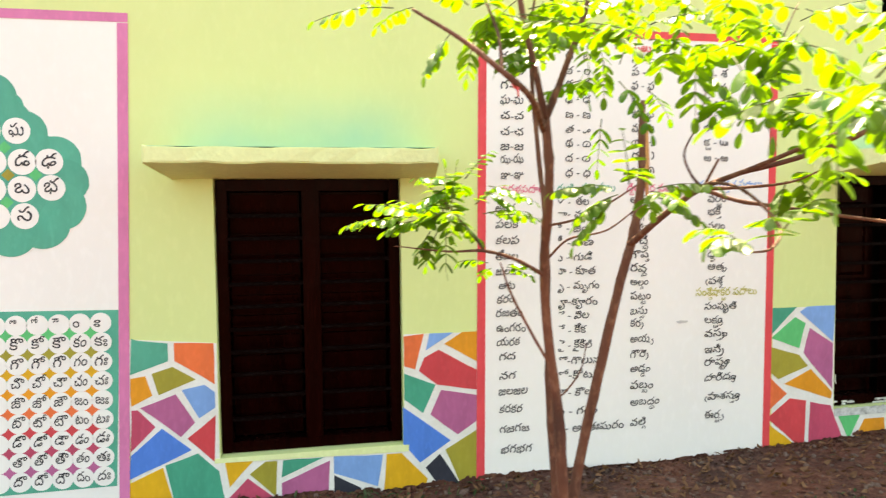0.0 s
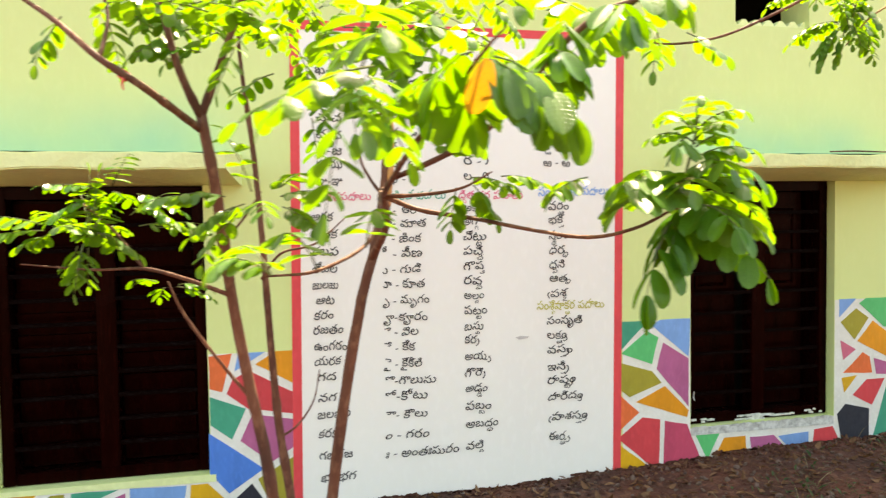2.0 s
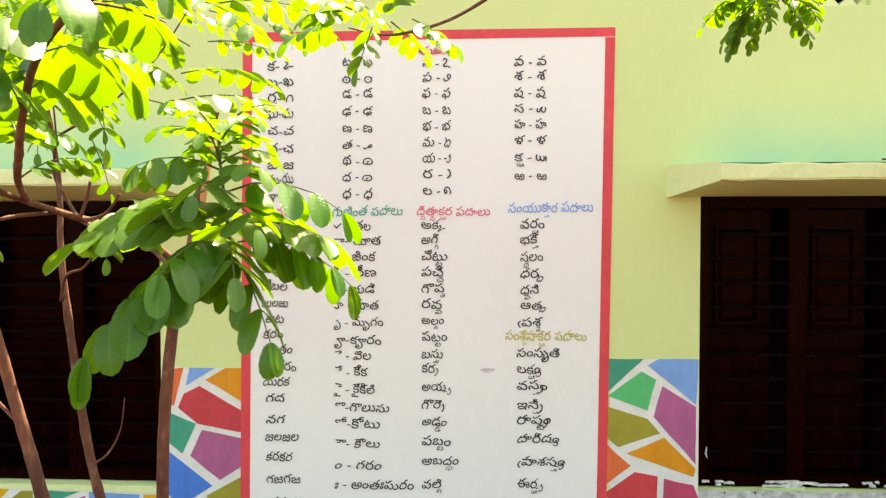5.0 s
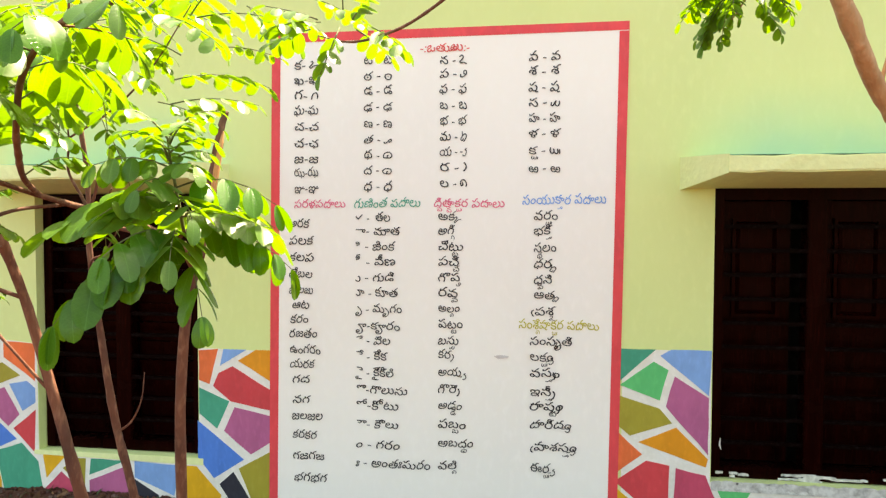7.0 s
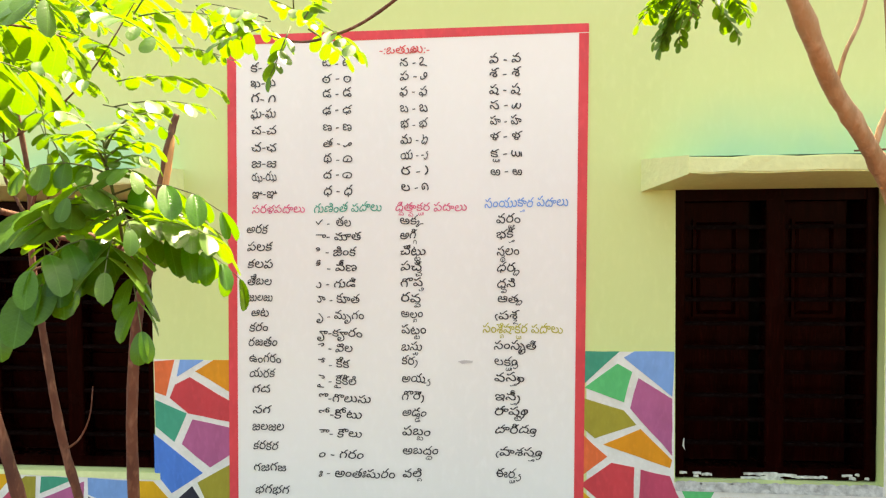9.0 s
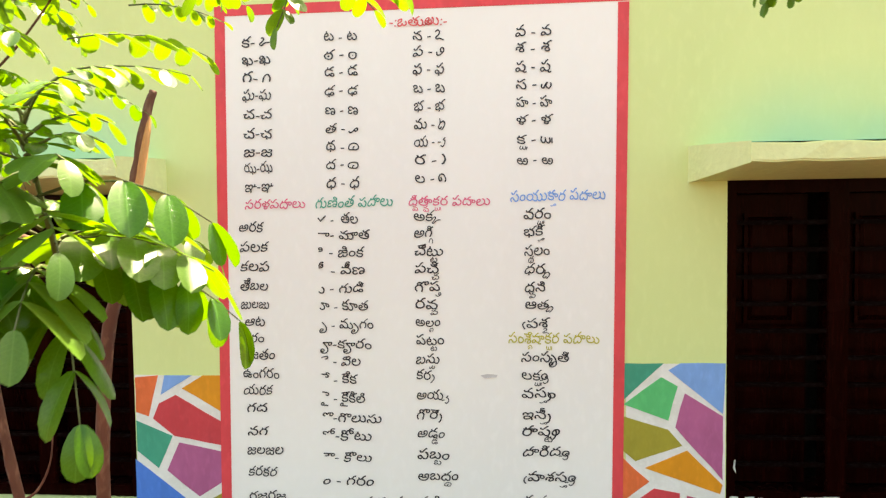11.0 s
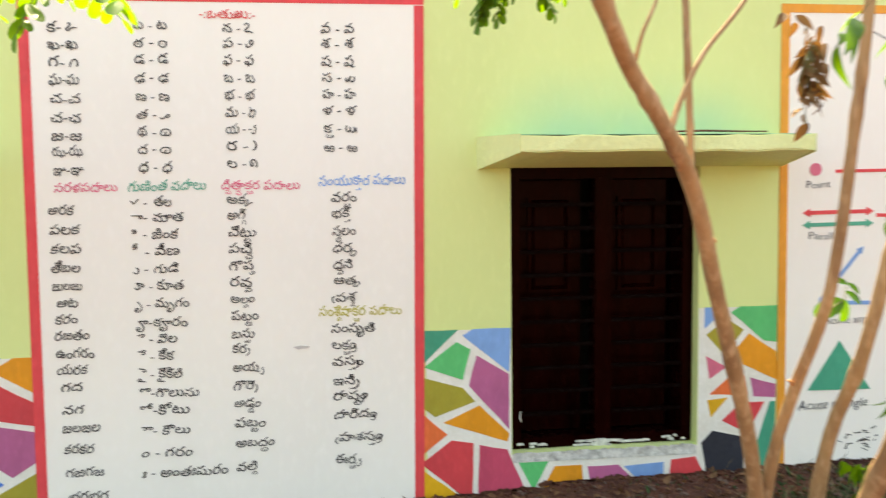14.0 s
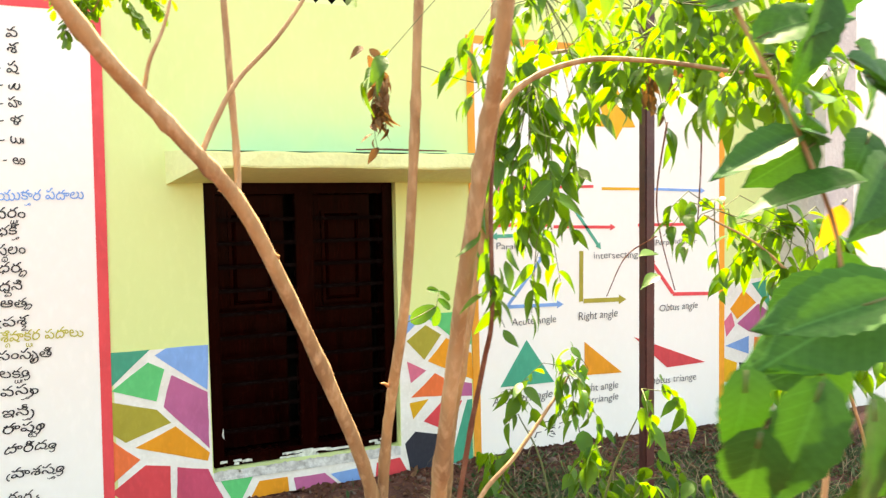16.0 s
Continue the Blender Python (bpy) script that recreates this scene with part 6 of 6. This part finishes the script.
hanging(broad, (2.85, -2.85, 1.72), (0.10, 0.10, 0.05), 4, 0.045)
hanging(broad, (3.15, -2.50, 1.72), (0.14, 0.10, 0.06), 7, 0.06)
for place, way in (((3.50, -1.71, 1.36), (-0.6, -0.2, 0.05)), ((3.51, -1.71, 1.29), (-0.7, -0.2, -0.15))):
    broad.add(([(*place, 0.002), (*(Vector(place) + Vector(way) * 0.02), 0.001)], [(Vector(place), Vector(way), Vector((0.1, -0.7, 0.7)), 0.085)]), True)
hanging(broad, (3.42, -2.05, 1.90), (0.17, 0.10, 0.07), 24, 0.076)
hanging(broad, (3.20, -2.30, 1.97), (0.14, 0.10, 0.06), 14, 0.070)
hanging(broad, (3.74, -2.0, 1.82), (0.13, 0.10, 0.08), 20, 0.076)
hanging(broad, (3.30, -2.35, 1.80), (0.09, 0.08, 0.05), 7, 0.062)
broad.finish("broad green leaves")

limb(shrub, "twig", [(3.42, -1.86, 1.75, 0.003), (3.40, -1.84, 1.55, 0.0025), (3.43, -1.82, 1.42, 0.002), (3.50, -1.80, 1.25, 0.0015)], BARK, sides=5)
limb(shrub, "twig", [(3.60, -1.80, 1.95, 0.003), (3.58, -1.82, 1.65, 0.0025), (3.55, -1.84, 1.45, 0.002)], BARK, sides=5)
limb(shrub, "twig", [(3.40, -1.84, 1.42, 0.002), (3.32, -1.80, 1.36, 0.002), (3.28, -1.76, 1.24, 0.0015)], BARK, sides=5)

# ---- low plants ----
random.seed(71)
for x, y, h in ((3.26, -1.60, 0.78), (3.45, -1.50, 0.60), (3.50, -1.62, 0.46), (3.10, -1.50, 0.30), (2.87, -1.60, 0.32), (3.35, -1.35, 0.45)):
    bush = tagged(new("weed_plant"), "low leafy green weed at the tree's foot", "weed", "weeds by the trees")
    z0 = ground_z(x, y)
    leaves = Crown(bush, BROAD, LONG_LEAF, 30)
    for k in range(3):
        a = random.uniform(0, 6.28)
        tip = (x + 0.22 * math.cos(a), y + 0.22 * math.sin(a), z0 + h * random.uniform(0.7, 1.1))
        limb(bush, "stem", [(x, y, z0 - 0.02, 0.005), ((x + tip[0]) / 2, (y + tip[1]) / 2, z0 + h * 0.7, 0.004), (*tip, 0.002)], STALK, sides=5)
        hanging(leaves, tip, (0.06, 0.06, 0.05), 3, 0.075, True)
    leaves.finish("toothed green leaves")
TUFT = [blade(0.07, 3, 0.3, 0.5), blade(0.16, 3, 0.3, 0.3), blade(0.04, 3, 0.2, 0.8), [[(0.5 * x, 0.5 * y, 0.5 * z) for x, y, z in side] if k == 0 else side for k, side in enumerate(blade(0.30, 4, 0.2, 0.4))]]


def weedy(count, low, high):
    """Spots for low growth, thick by the drawings and thinning towards the wall and the windows."""
    out = []
    while len(out) < count:
        x = random.choice((random.gauss(4.4, 0.8), random.gauss(3.7, 0.5), random.gauss(5.3, 0.6)))
        y = -abs(random.gauss(0.85, 0.45)) - 0.05
        if (y > -0.3 and random.random() < 0.7) or noise.noise((x * 2.2, y * 2.2, 5)) < random.uniform(-0.45, 0.25):
            continue
        out.append(((x, y, ground_z(x, y)), (random.uniform(0.15, 1.35), 0, random.uniform(0, 6.3)), random.uniform(low, high)))
    return out


spots = weedy(24000, 0.014, 0.060)
for _ in range(420):
    x, y = random.choice((random.gauss(-0.8, 0.35), random.gauss(-0.62, 0.1), random.uniform(-2.2, 0.5))), -abs(random.gauss(0.15, 0.12)) - 0.02
    spots.append(((x, y, ground_z(x, y)), (random.uniform(0.2, 1.2), 0, random.uniform(0, 6.3)), random.uniform(0.02, 0.06)))
for cx, cy in ((0.15, -1.05), (0.55, -0.75), (1.05, -1.1), (0.75, -1.35), (-0.45, -0.35), (1.6, -0.8)):
    for _ in range(90):
        x, y = random.gauss(cx, 0.09), random.gauss(cy, 0.06)
        spots.append(((x, y, ground_z(x, y)), (random.uniform(0.2, 1.3), 0, random.uniform(0, 6.3)), random.uniform(0.02, 0.055)))
scattered("ground_weeds", "low grey-green weeds over the earth", "weeds", WEED, TUFT, spots)
scattered("dry_grass", "dry straw-coloured grass among the weeds", "grass", STRAW, [blade(0.03, 3, 0.2, 0.6), blade(0.02, 3, 0.1, 0.2)], weedy(3600, 0.03, 0.12))

# ---- iron post, wire and litter ----
log = limb(None, "log", [(5.50, -0.70, 0.10, 0.034), (5.75, -0.62, 0.16, 0.032), (6.1, -0.52, 0.19, 0.030), (6.5, -0.40, 0.16, 0.026)], BARK, sides=10)
tagged(log, "cut brown tree limb lying on weedy earth", "log")
stick = limb(None, "stick", [(2.90, -0.27, 1.797, 0.004), (3.05, -0.29, 1.799, 0.005), (3.22, -0.27, 1.798, 0.004), (3.36, -0.28, 1.796, 0.003)], BARK, sides=6)
tagged(stick, "dry brown stick lying on the sunshade slab", "stick")
wire = limb(None, "wire", [(2.68, -1.79, 1.885, 0.0012), (2.85, -1.68, 1.875, 0.0012), (2.99, -1.57, 1.885, 0.0012)], IRON, sides=5)
tagged(wire, "thin dark wire tied between two tree stems", "wire")
post = tagged(part("post", box(3.943, 3.993, -1.085, -1.035, -0.1, 2.6, 0.006), POST, None), "square maroon painted iron post standing in the earth", "post")
rag = bmesh.new()
bmesh.ops.create_grid(rag, x_segments=10, y_segments=10, size=0.10)
for v in rag.verts:
    v.co.z = 0.05 * noise.noise(v.co * 14) + 0.03 * noise.noise(v.co * 33 + Vector((3, 1, 2))) + 0.05
    v.co.x *= 0.6
bmesh.ops.transform(rag, matrix=pose(3.22, -1.35, ground_z(3.22, -1.35), 25, 10, 40), verts=rag.verts[:])
bag = part("plastic_bag", rag, PLASTIC, None)
bag.data.shade_smooth()
tagged(bag, "crumpled grey plastic bag lying on the earth", "plastic bag")
